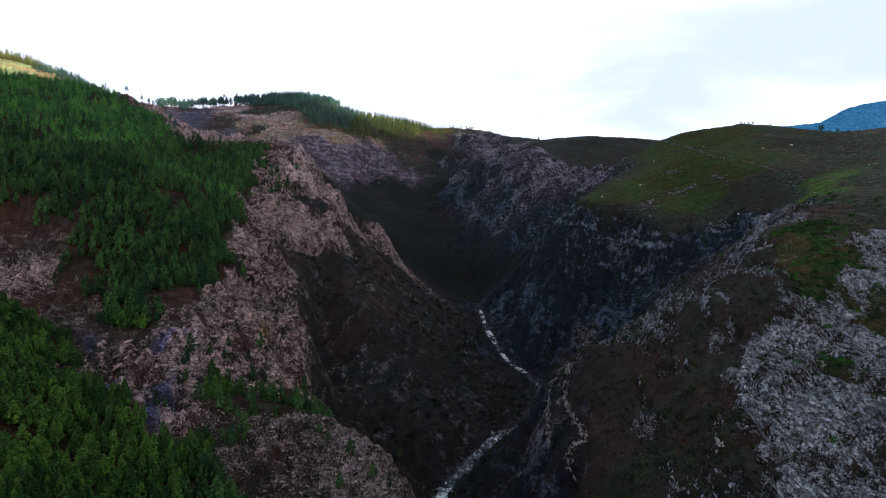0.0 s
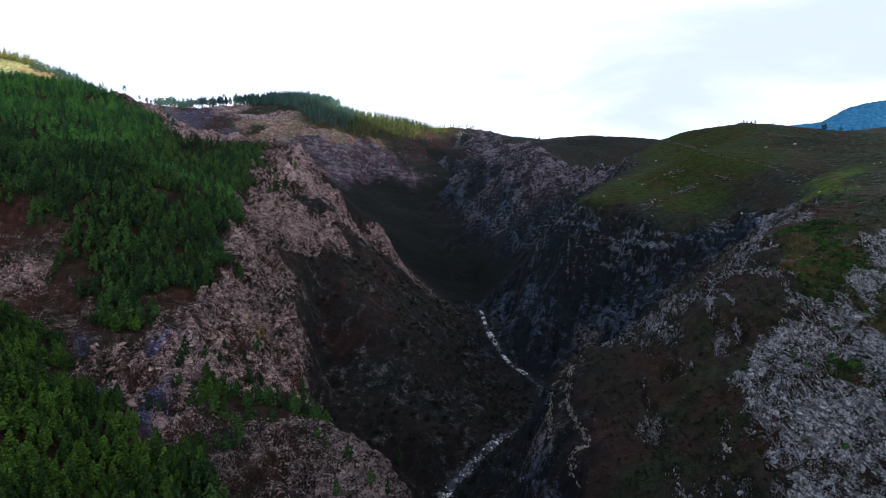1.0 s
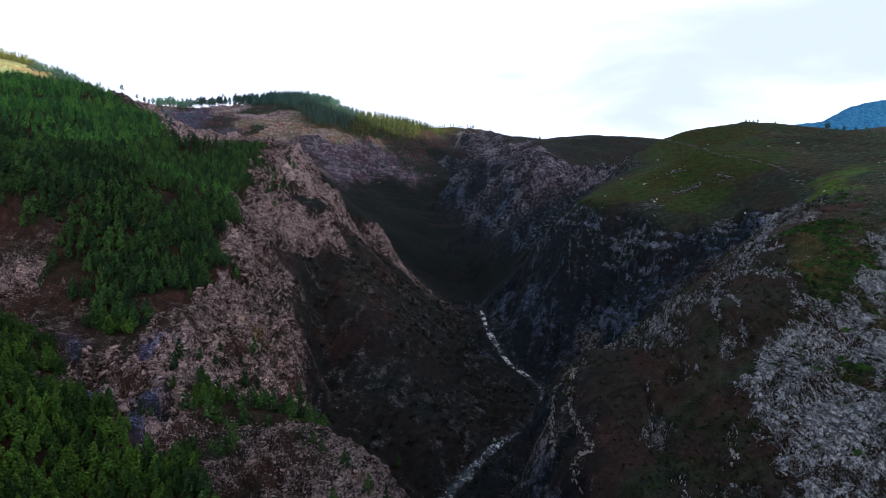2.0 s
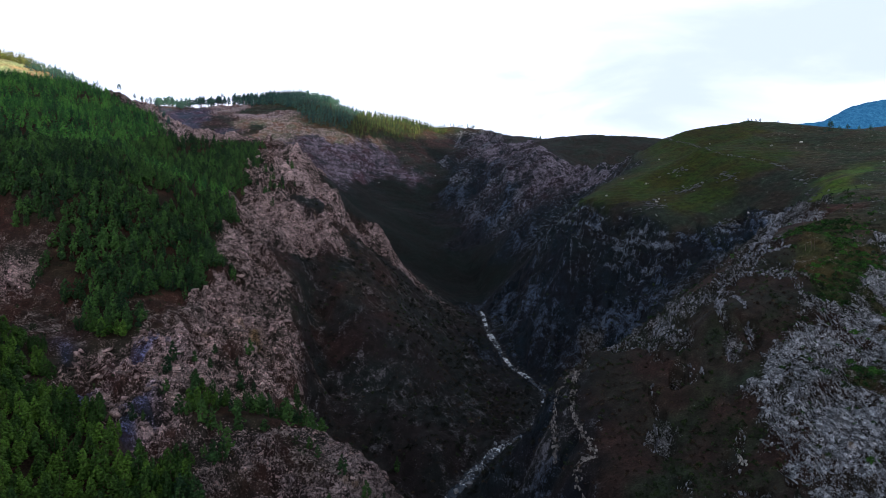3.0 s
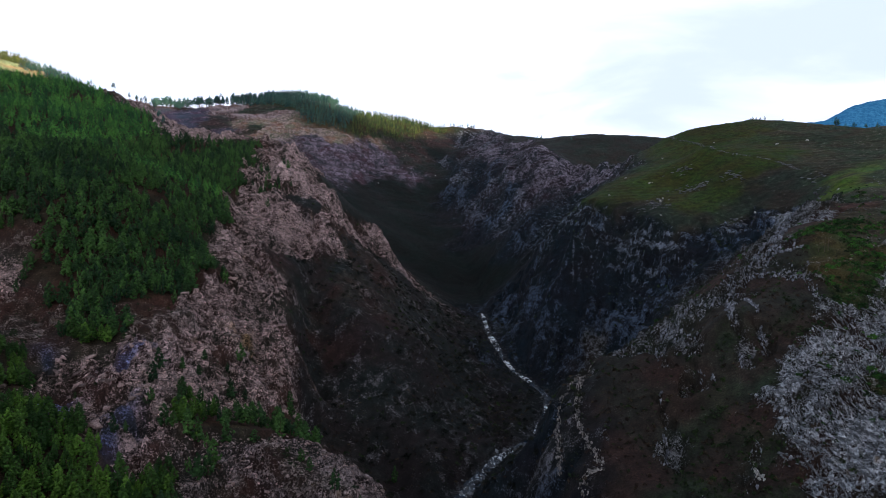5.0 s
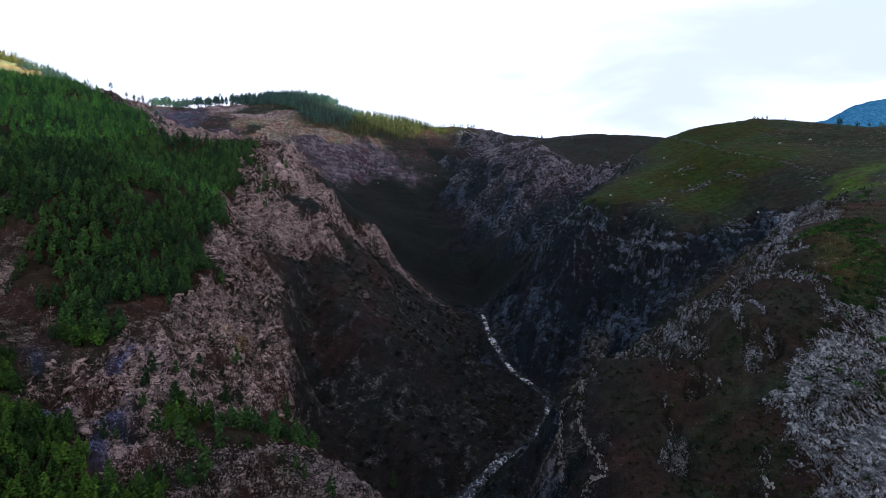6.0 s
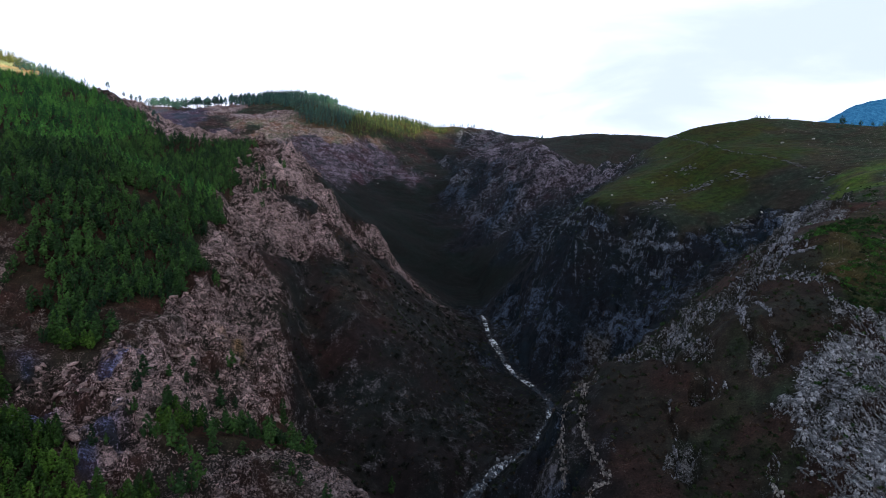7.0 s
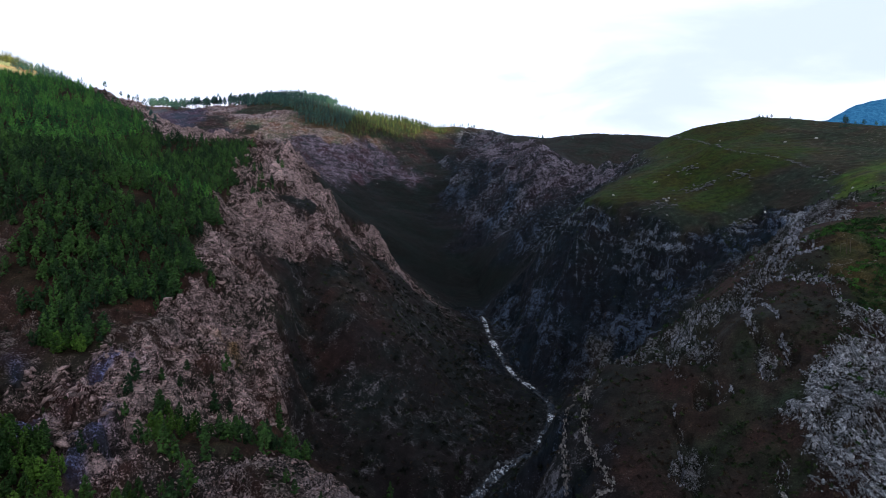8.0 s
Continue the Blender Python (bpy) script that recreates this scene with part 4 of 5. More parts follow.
bz = 150 + (np.interp(bx, CREST_X, CREST_Z) - 150) * rise + fbm(bx, by, 160, 5, 131, 0.55, True) * 26 * (1 - 0.72 * smooth(0.7, 1.0, rise)) + fbm(bx, by, 30, 3, 137) * 4
bidx = np.arange(bx.size).reshape(bx.shape)
bquads = np.stack([bidx[:-1, :-1], bidx[:-1, 1:], bidx[1:, 1:], bidx[1:, :-1]], -1).reshape(-1, 4)
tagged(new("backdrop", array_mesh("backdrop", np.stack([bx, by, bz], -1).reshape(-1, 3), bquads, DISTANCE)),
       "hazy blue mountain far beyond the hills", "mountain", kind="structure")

# ---- pines ----
def tapered(points, radii, sides):
    """A bent, tapered stem through the points, closed at its tip."""
    co, faces = [], []
    for (x, y, z), r in zip(points, radii):
        for k in range(sides):
            a = 2 * math.pi * k / sides
            co.append((x + r * math.cos(a), y + r * math.sin(a), z))
    for j in range(len(points) - 1):
        for k in range(sides):
            a, b = j * sides + k, j * sides + (k + 1) % sides
            faces.append((a, b, b + sides, a + sides))
    return np.array(co), np.array(faces)


def stem(rng, tall, limbs, sides=5):
    """Trunk and limbs of a pine."""
    lean = rng.normal(0, 0.02, 2)
    ts = np.linspace(0, 0.96, 5 if limbs > 3 else 3)
    pts = [(tall * t * lean[0], tall * t * lean[1], tall * t - 0.5) for t in ts]
    co, faces = tapered(pts, [0.19 * tall / 10 * (1.05 - t) for t in ts], sides)
    for _ in range(limbs):
        t = rng.uniform(0.28, 0.85)
        a, reach = rng.uniform(0, 2 * math.pi), tall * 0.17 * (1.25 - t)
        base = (tall * t * lean[0], tall * t * lean[1], tall * t - 0.5)
        tip = (base[0] + reach * math.cos(a), base[1] + reach * math.sin(a), base[2] + reach * 0.35)
        c2, f2 = tapered([base, tip], [0.05 * tall / 10, 0.015], 4)
        faces = np.concatenate([faces, f2 + len(co)])
        co = np.concatenate([co, c2])
    return co, faces


def foliage(rng, tall, tufts, wide, low=0.26, size=0.62):
    """A crown of many small crossed sprays in whorls, with gaps and an uneven outline."""
    co, faces = [], []
    lop = rng.uniform(0, 2 * math.pi)
    for _ in range(tufts):
        u = low + (1 - low) * rng.uniform(0, 1) ** 0.85
        v = (u - low) / (1 - low)
        r = wide * (1.03 - v) ** 0.85 * min(1.0, 0.6 + 2.6 * v) * rng.uniform(0.55, 1.05) * 1.18
        a = rng.uniform(0, 2 * math.pi)
        r *= 1 + 0.22 * math.cos(a - lop) + 0.15 * math.sin(3 * a + 9 * u)
        c = np.array([r * math.cos(a), r * math.sin(a), tall * u + rng.normal(0, 0.15)])
        out = np.array([math.cos(a), math.sin(a), rng.uniform(0.4, 1.9)])
        out /= np.linalg.norm(out)
        s = size * tall / 10 * rng.uniform(0.75, 1.35) * (1.05 - 0.35 * v)
        ref = np.array([-math.sin(a), math.cos(a), rng.normal(0, 0.3)])
        for w in (ref if rng.random() < 0.5 else np.cross(out, ref),):
            w = w / np.linalg.norm(w) * s * 0.42
            n = len(co)
            co += [c - out * s * 0.6 - w * 0.5, c - out * s * 0.1 + w, c + out * s, c - out * s * 0.1 - w]
            faces.append((n, n + 1, n + 2, n + 3))
    return np.array(co), np.array(faces)


def crown(rng, tall, puffs, sprays, wide, low=0.12, size=0.62, top=0.72, clump=1.0):
    """A pine crown: uneven clumps of needles in whorls round the stem, with loose sprays between them."""
    co, faces = [], []
    lop, turn = rng.uniform(0, 2 * math.pi), rng.uniform(0, 2 * math.pi)
    for k in range(puffs):
        v = (k + rng.uniform(0.1, 0.9)) / puffs
        hull = wide * (1.02 - v) ** top * min(1.0, 0.62 + 1.5 * v)
        a = turn + 2.4 * k + rng.normal(0, 0.35)
        r = hull * rng.uniform(0.35, 0.80) * (1 + 0.25 * math.cos(a - lop)) * min(1.0, 6 * (1 - v))
        c = np.array([r * math.cos(a), r * math.sin(a), tall * (low + (1 - low) * v)])
        s = (0.27 * hull + 0.28) * rng.uniform(0.7, 1.3) * clump
        n = len(co)
        for d in ((1, 0, 0), (0, 1, 0), (-1, 0, 0), (0, -1, 0), (0, 0, 1.15), (0, 0, -0.7)):
            co.append(c + np.array(d) * s * rng.uniform(0.7, 1.3) + rng.normal(0, 0.16, 3) * s)
        for p, q in ((0, 1), (1, 2), (2, 3), (3, 0)):
            faces += [(n + p, n + q, n + 4), (n + q, n + p, n + 5)]
    if sprays:
        c2, f2 = foliage(rng, tall, sprays, wide * 0.95, low, size)
        n = len(co)
        co = np.concatenate([np.array(co), c2])
        faces += [t for a, b, c, d in f2 + n for t in ((a, b, c), (a, c, d))]
    return np.array(co), np.array(faces)


def replicate(co, faces, places, turns, sizes, rng, stretch=None):
    """Many copies of one small mesh in one pair of arrays, with a value for each copy."""
    k, n = len(places), len(co)
    c, s = np.cos(turns)[:, None], np.sin(turns)[:, None]
    sx = sizes[:, None]
    sz = sx if stretch is None else sx * stretch[:, None]
    x = (co[None, :, 0] * c - co[None, :, 1] * s) * sx + places[:, 0:1]
    y = (co[None, :, 0] * s + co[None, :, 1] * c) * sx + places[:, 1:2]
    z = co[None, :, 2] * sz + places[:, 2:3]
    return (np.stack([x, y, z], -1).reshape(-1, 3), (faces[None] + np.arange(k)[:, None, None] * n).reshape(-1, faces.shape[1]),
            np.repeat(rng.uniform(0, 1, k), n))


def gathered(name, kinds, places, rng, mat, sizes, tall=(0.88, 1.15)):
    """One mesh of many copies of several kinds."""
    pick = rng.integers(0, len(kinds), len(places))
    cs, fs, vs, base = [], [], [], 0
    for k, (co, faces) in enumerate(kinds):
        m = pick == k
        if not m.any():
            continue
        c, f, v = replicate(co, faces, places[m], rng.uniform(0, 6.28, m.sum()), sizes[m], rng, rng.uniform(*tall, m.sum()))
        cs.append(c), fs.append(f + base), vs.append(v)
        base += len(c)
    return array_mesh(name, np.concatenate(cs), np.concatenate(fs), mat, vary=np.concatenate(vs))


def spread(x0, x1, y0, y1, gap, rng):
    """Places on a jittered grid."""
    gx_, gy_ = np.meshgrid(np.arange(x0, x1, gap), np.arange(y0, y1, gap))
    p = np.stack([gx_.ravel(), gy_.ravel()], 1)
    return p + rng.uniform(-0.48, 0.48, p.shape) * gap


def on_ground(p):
    return np.concatenate([p, ground_z(p[:, 0], p[:, 1])[:, None]], 1)


rng = np.random.default_rng(7)
near_crowns = [crown(rng, 10, 46, 26, w * 1.75, lo, 0.5, 0.58, 0.86) for w, lo in ((1.75, 0.10), (1.5, 0.14), (2.0, 0.10), (1.6, 0.16), (1.4, 0.12))]
near_stems = [stem(rng, 10, 9) for _ in range(5)]
mid_crowns = [crown(rng, 10, 28, 0, w * 1.7, lo, 0.80, 0.56, 0.97) for w, lo in ((1.9, 0.10), (1.65, 0.14), (2.15, 0.10), (1.6, 0.12))]
small_crowns = [crown(rng, 10, 10, 0, w * 1.3, 0.06, 0.9, 0.8, 1.15) for w in (1.75, 1.5, 2.0)]
far_crowns = [crown(rng, 10, 15, 0, w * 1.62, 0.10, 0.9, 0.56, 1.04) for w in (1.75, 1.55, 2.0, 1.65)]
mid_stems = [stem(rng, 10, 1, 3) for _ in range(4)]
far_stems = [stem(rng, 10, 0, 3) for _ in range(4)]

wood = np.concatenate([spread(-430, -40, 70, 188, 2.15, rng), spread(-430, -40, 188, 300, 2.8, rng), spread(-430, -40, 300, 495, 3.15, rng)])
open_ = fbm(wood[:, 0], wood[:, 1], 15, 3, 101)
wood = wood[(share_at("forest_floor", wood[:, 0], wood[:, 1]) > 0.42) & (open_ > -0.55)]
wood = wood[(wood[:, 1] > 75) & (wood[:, 0] > -0.81 * wood[:, 1] - 6)]
# the crest above the crag is bare
CREST_LINE = [p[:2] for p in LANDFORMS["forest_crest"][4:] + LANDFORMS["crag_crest"][1:4]]
bare_edge = np.interp(wood[:, 0], [p[0] for p in CREST_LINE], [p[1] for p in CREST_LINE])
wood = wood[(wood[:, 0] < -232) | (wood[:, 1] < bare_edge - 10 + 6 * fbm(wood[:, 0], wood[:, 1], 14, 2, 103))]
wood = on_ground(wood)
thin = (wood[:, 0] > -72) & (wood[:, 1] > 150) & (wood[:, 1] < 230) & (rng.uniform(0, 1, len(wood)) < 0.72)
wood = wood[~thin]
dist = np.hypot(wood[:, 0], wood[:, 1])
nearest = np.argsort(dist)[:290]
rest = np.ones(len(wood), bool)
rest[nearest] = False

crown_meshes = [array_mesh("crown", *c, NEEDLES) for c in near_crowns]
thicket_meshes = [array_mesh("crown", *c, MID_NEEDLES) for c in near_crowns]
stem_meshes = [array_mesh("trunk", *s, BARK) for s in near_stems]


def pine(k, place, turn, size):
    """One pine: an Empty at its foot with trunk and crown."""
    tree = tagged(new("pine_tree"), "dark green maritime pine standing on the slope", "tree", "pines of the near wood")
    tree.empty_display_size = 0.5
    for name, data in (("trunk", stem_meshes[k]), ("crown", thicket_meshes[k] if place[0] > -72 and place[1] > 150 else crown_meshes[k])):
        ob = new(name, data)
        ob.parent = tree
    tree.matrix_basis = pose(*place, 0, 0, turn) @ Matrix.Diagonal((size, size, size * random.uniform(0.78, 1.02), 1))
    return tree


for i in nearest:
    pine(random.randrange(5), wood[i], random.uniform(0, 360), random.uniform(0.38, 0.60) * (0.85 if wood[i][0] > -72 and wood[i][1] > 150 else 1.0))

mid = wood[rest]
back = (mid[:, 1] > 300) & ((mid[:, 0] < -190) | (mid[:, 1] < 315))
front = (mid[:, 1] < 188) & (mid[:, 0] < -60)
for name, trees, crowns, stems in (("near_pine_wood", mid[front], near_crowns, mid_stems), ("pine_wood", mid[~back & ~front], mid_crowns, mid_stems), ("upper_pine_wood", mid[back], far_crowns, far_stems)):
    r2 = np.random.default_rng(11)
    sizes = (0.5 + 0.5 * r2.uniform(0, 1, len(trees)) ** 1.3) * {"upper_pine_wood": 0.90, "pine_wood": 0.90, "near_pine_wood": 0.76}[name]
    top = tagged(new(name), "dense green pine wood covering the hillside", "wood", kind="stuff")
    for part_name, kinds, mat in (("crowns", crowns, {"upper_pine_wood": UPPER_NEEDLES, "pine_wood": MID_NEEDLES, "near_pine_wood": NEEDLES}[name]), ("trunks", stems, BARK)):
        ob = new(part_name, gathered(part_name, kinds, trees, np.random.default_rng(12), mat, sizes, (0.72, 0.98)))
        ob.parent = top
        tagged(ob, kind="stuff")

# ---- broken rock ----
def block(rng, long, flat):
    """An angular block: the hull of a few points in a slab."""
    bm = bmesh.new()
    for _ in range(9):
        v = rng.uniform(-1, 1, 3)
        v /= max(abs(v).max(), 1e-3) ** 0.95
        bm.verts.new((v[0] * long, v[1], v[2] * flat))
    got = bmesh.ops.convex_hull(bm, input=bm.verts)
    bmesh.ops.delete(bm, geom=[g for g in set(got["geom_interior"] + got["geom_unused"]) if isinstance(g, bmesh.types.BMVert)], context="VERTS")
    bm.verts.index_update()
    co = np.array([v.co[:] for v in bm.verts])
    faces = np.array([[v.index for v in f.verts] for f in bm.faces if len(f.verts) == 3])
    bm.free()
    return co, faces


def slanted(shape, tilt, spin=0.0):
    shape = shape[0] * (0.85, 0.75, 0.75), shape[1]
    m = np.array((Matrix.Rotation(spin, 3, "Z") @ Matrix.Rotation(tilt, 3, "X")))
    return shape[0] @ m.T, shape[1]


rng = np.random.default_rng(21)
blocks = [block(rng, 1.35 + 0.12 * k, 0.62) for k in range(6)]
slabs = [slanted(block(rng, 2.8 + 0.5 * k, 0.55), 0.35 + 0.22 * ((k * 3) % 5), 0.08 * (k - 2)) for k in range(5)]
PALE_SHAPES = [array_mesh("stone", *b, PALE_STONE) for b in blocks]
boulders = [block(rng, 1.5, 0.8) for _ in range(4)]
slabs = slabs + [(c * 1.2, f) for c, f in boulders[:1]]
GREY_SHAPES = [array_mesh("slab", *b, GREY_STONE) for b in slabs]


def outcrop(cover, limit, gap, box, seed, shapes, meshes, mat, thing, piece, label, sizes, single, dens, strike, follow=0.7, stray=0.45, streak=1.0):
    """Blocks that stand out of the bare rock, in streaks along the strike: the nearest as pieces, the others joined."""
    rng = np.random.default_rng(seed)
    p = spread(*box, gap, rng)
    u, v = p[:, 0] * math.cos(strike) + p[:, 1] * math.sin(strike), p[:, 1] * math.cos(strike) - p[:, 0] * math.sin(strike)
    keep = (share_at(cover, p[:, 0], p[:, 1]) > limit) & (fbm(u / streak, v * streak ** 0.7, 11, 3, seed) > dens)
    keep &= np.abs(p[:, 0]) < 0.84 * p[:, 1] + 8
    p = on_ground(p[keep])
    size = sizes[0] + (sizes[1] - sizes[0]) * rng.uniform(0, 1, len(p)) ** 2.6
    turn = rng.normal(strike, stray, len(p)) + 0.5 * fbm(p[:, 0], p[:, 1], 20, 2, seed + 1)
    lean_x = (ground_z(p[:, 0] + 1.5, p[:, 1]) - ground_z(p[:, 0] - 1.5, p[:, 1])) / 3.0 * follow
    lean_y = (ground_z(p[:, 0], p[:, 1] + 1.5) - ground_z(p[:, 0], p[:, 1] - 1.5)) / 3.0 * follow
    p[:, 2] += 0.12 * size
    order = np.argsort(-size / np.hypot(p[:, 0], p[:, 1]))
    top = tagged(new(thing), label, "rock")
    for i in order[:single]:
        ob = new(piece, meshes[rng.integers(0, len(meshes))])
        ob.parent = top
        slope = Matrix(((1, 0, 0, 0), (0, 1, 0, 0), (lean_x[i], lean_y[i], 1, 0), (0, 0, 0, 1)))
        ob.matrix_basis = pose(*p[i]) @ slope @ pose(0, 0, 0, 0, 0, math.degrees(turn[i])) @ Matrix.Diagonal((size[i], size[i], size[i], 1))
    left = order[single:]
    pick = rng.integers(0, len(shapes), len(left))
    cs, fs, base = [], [], 0
    for k, (co, faces) in enumerate(shapes):
        m = left[pick == k]
        c, f, _ = replicate(co, faces, p[m], turn[m], size[m], rng)
        off = c - np.repeat(p[m], len(co), 0)
        c[:, 2] += off[:, 0] * np.repeat(lean_x[m], len(co)) + off[:, 1] * np.repeat(lean_y[m], len(co))
        cs.append(c), fs.append(f + base)
        base += len(c)
    ob = new("rubble", array_mesh("rubble", np.concatenate(cs), np.concatenate(fs), mat))
    ob.parent = top
    tagged(ob, kind="stuff")
    return top


outcrop("pale_rock", 0.36, 1.12, (-180, 0, 125, 440), 31, blocks, PALE_SHAPES, PALE_STONE, "pale_crag", "stone",
        "pale pinkish crag of broken quartzite blocks", (0.18, 0.80), 285, -0.12, 0.4)
outcrop("grey_rock", 0.42, 0.80, (25, 200, 105, 300), 37, slabs, GREY_SHAPES, GREY_STONE, "grey_crag", "slab",
        "grey tilted quartzite slabs with grass between them", (0.13, 0.46), 285, -0.30, -1.47, 0.95, 0.16)
splinters = []
for k in range(6):
    co, faces = block(np.random.default_rng(90 + k), 0.6, 1.0)
    co = co * (1.25, 0.40, 0.62)
    co[:, 0] += 0.3 * co[:, 2]
    splinters.append((co, faces))
VEIN_SPLINTERS = [array_mesh("splinter", *b, WHITE_STONE) for b in splinters]
TIP_SPLINTERS = [array_mesh("splinter", *b, TIP_STONE) for b in splinters]
SPLINTERS = [array_mesh("splinter", *b, SPUR_STONE) for b in splinters]
outcrop("spur_rock", 0.33, 0.85, (15, 175, 110, 300), 41, splinters, SPLINTERS, SPUR_STONE, "spur_crag", "splinter",
        "grey splintered rock ribs showing through the heather", (0.20, 0.95), 290, 0.02, -2.05, 0.9, 0.35, 2.4)
outcrop("stony_terrace", 0.36, 0.85, (-110, 0, 110, 220), 43, blocks, PALE_SHAPES, PALE_STONE, "stony_terrace", "stone",
        "small pale stones strewn over the terrace", (0.1, 0.40), 200, -0.6, 0.4)
outcrop("moor", 0.40, 1.5, (125, 270, 205, 335), 51, splinters, SPLINTERS, SPUR_STONE, "moor_stones", "stone",
        "small grey stones scattered over the moor", (0.10, 0.50), 120, 0.1, -1.2, 0.9)
SCREE_SHAPES = [array_mesh("stone", *b, SCREE_STONE) for b in blocks]
outcrop("purple_scree", 0.36, 2.7, (-400, 60, 600, 930), 45, blocks, SCREE_SHAPES, SCREE_STONE, "scree_slope", "stone",
        "purplish scree stones on the bare back slope", (0.3, 1.15), 120, -0.6, 0.1)
TERRACE_SHAPES = [array_mesh("stone", *b, PALE_STONE) for b in blocks[:3]]
outcrop("tan_terrace", 0.36, 3.4, (-330, -80, 740, 880), 47, blocks[:3], TERRACE_SHAPES, PALE_STONE, "terrace_stones", "stone",
        "pale stones strewn over the bare terraces of the back slope", (0.3, 1.1), 100, -0.25, 0.1)
outcrop("pink_scree", 0.36, 3.0, (-390, -210, 790, 930), 48, blocks[:3], TERRACE_SHAPES, PALE_STONE, "pink_scree", "stone",
        "pinkish scree below the crest of the back slope", (0.3, 1.1), 80, -0.4, 0.1)
CLIFF_SHAPES = [array_mesh("block", *b, CLIFF_STONE) for b in blocks]
outcrop("back_cliff", 0.40, 3.4, (20, 230, 480, 1010), 49, blocks, CLIFF_SHAPES, CLIFF_STONE, "back_crag", "block",
        "blue-tinted crag of jointed rock at the head of the gorge", (0.35, 1.5), 120, -0.15, 0.2)

RIB_LINES = {
    "tip_outer": ((54, 216), (48, 211), (42.5, 203.8), (39.4, 201), (35.8, 189.7), (34.9, 180.6), (33, 171)),
    "tip_inner": ((47.7, 205.4), (44.9, 199), (41.2, 187.9), (41.5, 182), (42, 171.5), (42.1, 164.7)),
    "tip_low": ((42.9, 162.8), (38, 163), (36.3, 160.9), (36.6, 156)),
    "crest_far": ((203, 330), (178, 301.4), (165.6, 288.2), (159.3, 284.3), (150, 272), (134.6, 252.2), (124, 238), (116.7, 225.7)),
    "crest_near": ((165.8, 286.4), (152, 268), (139.9, 252.2), (123.9, 226.9)),
    "second": ((129.3, 218.5), (126.5, 220.3), (123.5, 226.8), (119, 221.9)),
    "band": ((122.6, 209.6), (117.5, 210.4), (113.3, 214.5), (111.3, 219.5), (107.8, 218.6)),
    "long": ((105.4, 220.2), (100.9, 213.5), (95.7, 203.8), (88.1, 187.3)),
    "slant": ((100.8, 202.4), (98.9, 194.1), (96.8, 187.5)),
    "steep": ((95.3, 184), (93.3, 179.3), (93.2, 177.2)),
    "edge": ((88.9, 215.5), (86.1, 213.5), (83.2, 216), (80.4, 221.1)),
    "alone": ((100.7, 222), (95, 212.4)),
    "knob": ((112, 223.4), (111, 221)),
    "upper": ((98.5, 206), (93, 196), (89.1, 187.7)),
    "middle": ((94, 180), (91.5, 175)),
    "beside": ((87, 179), (85, 174.5)),
    "short": ((77, 183.5), (76.4, 180)),
    "little": ((78.4, 179), (77.8, 176)),
    "low": ((61.8, 170.5), (60.5, 166), (59.1, 161.9)),
    "white": ((72.2, 145.5), (71.3, 142), (70.6, 138.5)),
    "trail": ((125, 210), (121, 201), (116.6, 189), (119.8, 185), (121.5, 180), (122.7, 174.7)),
    "notched": ((65.4, 183), (64.8, 180.5)),
}


def rock_rib(line, wide, size, shapes, kind="rock_rib", label="pale splintered rib of rock standing out of the heather"):
    """A rib of upright splinters running down the slope."""
    top = tagged(new(kind), label, "rock", "rock ribs on the spur" if kind == "rock_rib" else "")
    for (ax, ay), (bx_, by_) in zip(line, line[1:]):
        gap_ = math.dist((ax, ay), (bx_, by_))
        heading = math.degrees(math.atan2(by_ - ay, bx_ - ax))
        for k in range(max(3, int(gap_ * min(wide, 1.6) * 3.2))):
            t = random.random()
            x, y = ax + (bx_ - ax) * t + random.gauss(0, wide * 0.33), ay + (by_ - ay) * t + random.gauss(0, wide * 0.33)
            r = size * random.uniform(0.35, 1.2)
            ob = new("splinter", random.choice(shapes))
            ob.parent = top
            ob.matrix_basis = pose(x, y, float(ground_z(x, y)) + 0.25 * r, random.gauss(0, 10), random.gauss(0, 10), heading + random.gauss(0, 18)) @ Matrix.Diagonal((1.1 * r, 0.9 * r, 1.3 * r, 1))


for name, line in RIB_LINES.items():
    if name.startswith("tip"):
        rock_rib(line, 1.5, 0.62, TIP_SPLINTERS)
    elif name == "white":
        rock_rib(line, 0.9, 0.75, VEIN_SPLINTERS, "quartz_vein", "white vein of quartz running down the heather slope")
    elif name == "trail":
        rock_rib(line, 2.0, 0.42, SPLINTERS)
    elif name == "band":
        rock_rib(line, 4.2, 0.7, SPLINTERS)
    elif name.startswith("crest"):
        rock_rib(line, 2.6, 1.0, SPLINTERS, label="pale jagged rib of rock along the crest of the spur")
    else:
        rock_rib(line, 1.1, 0.8, SPLINTERS)

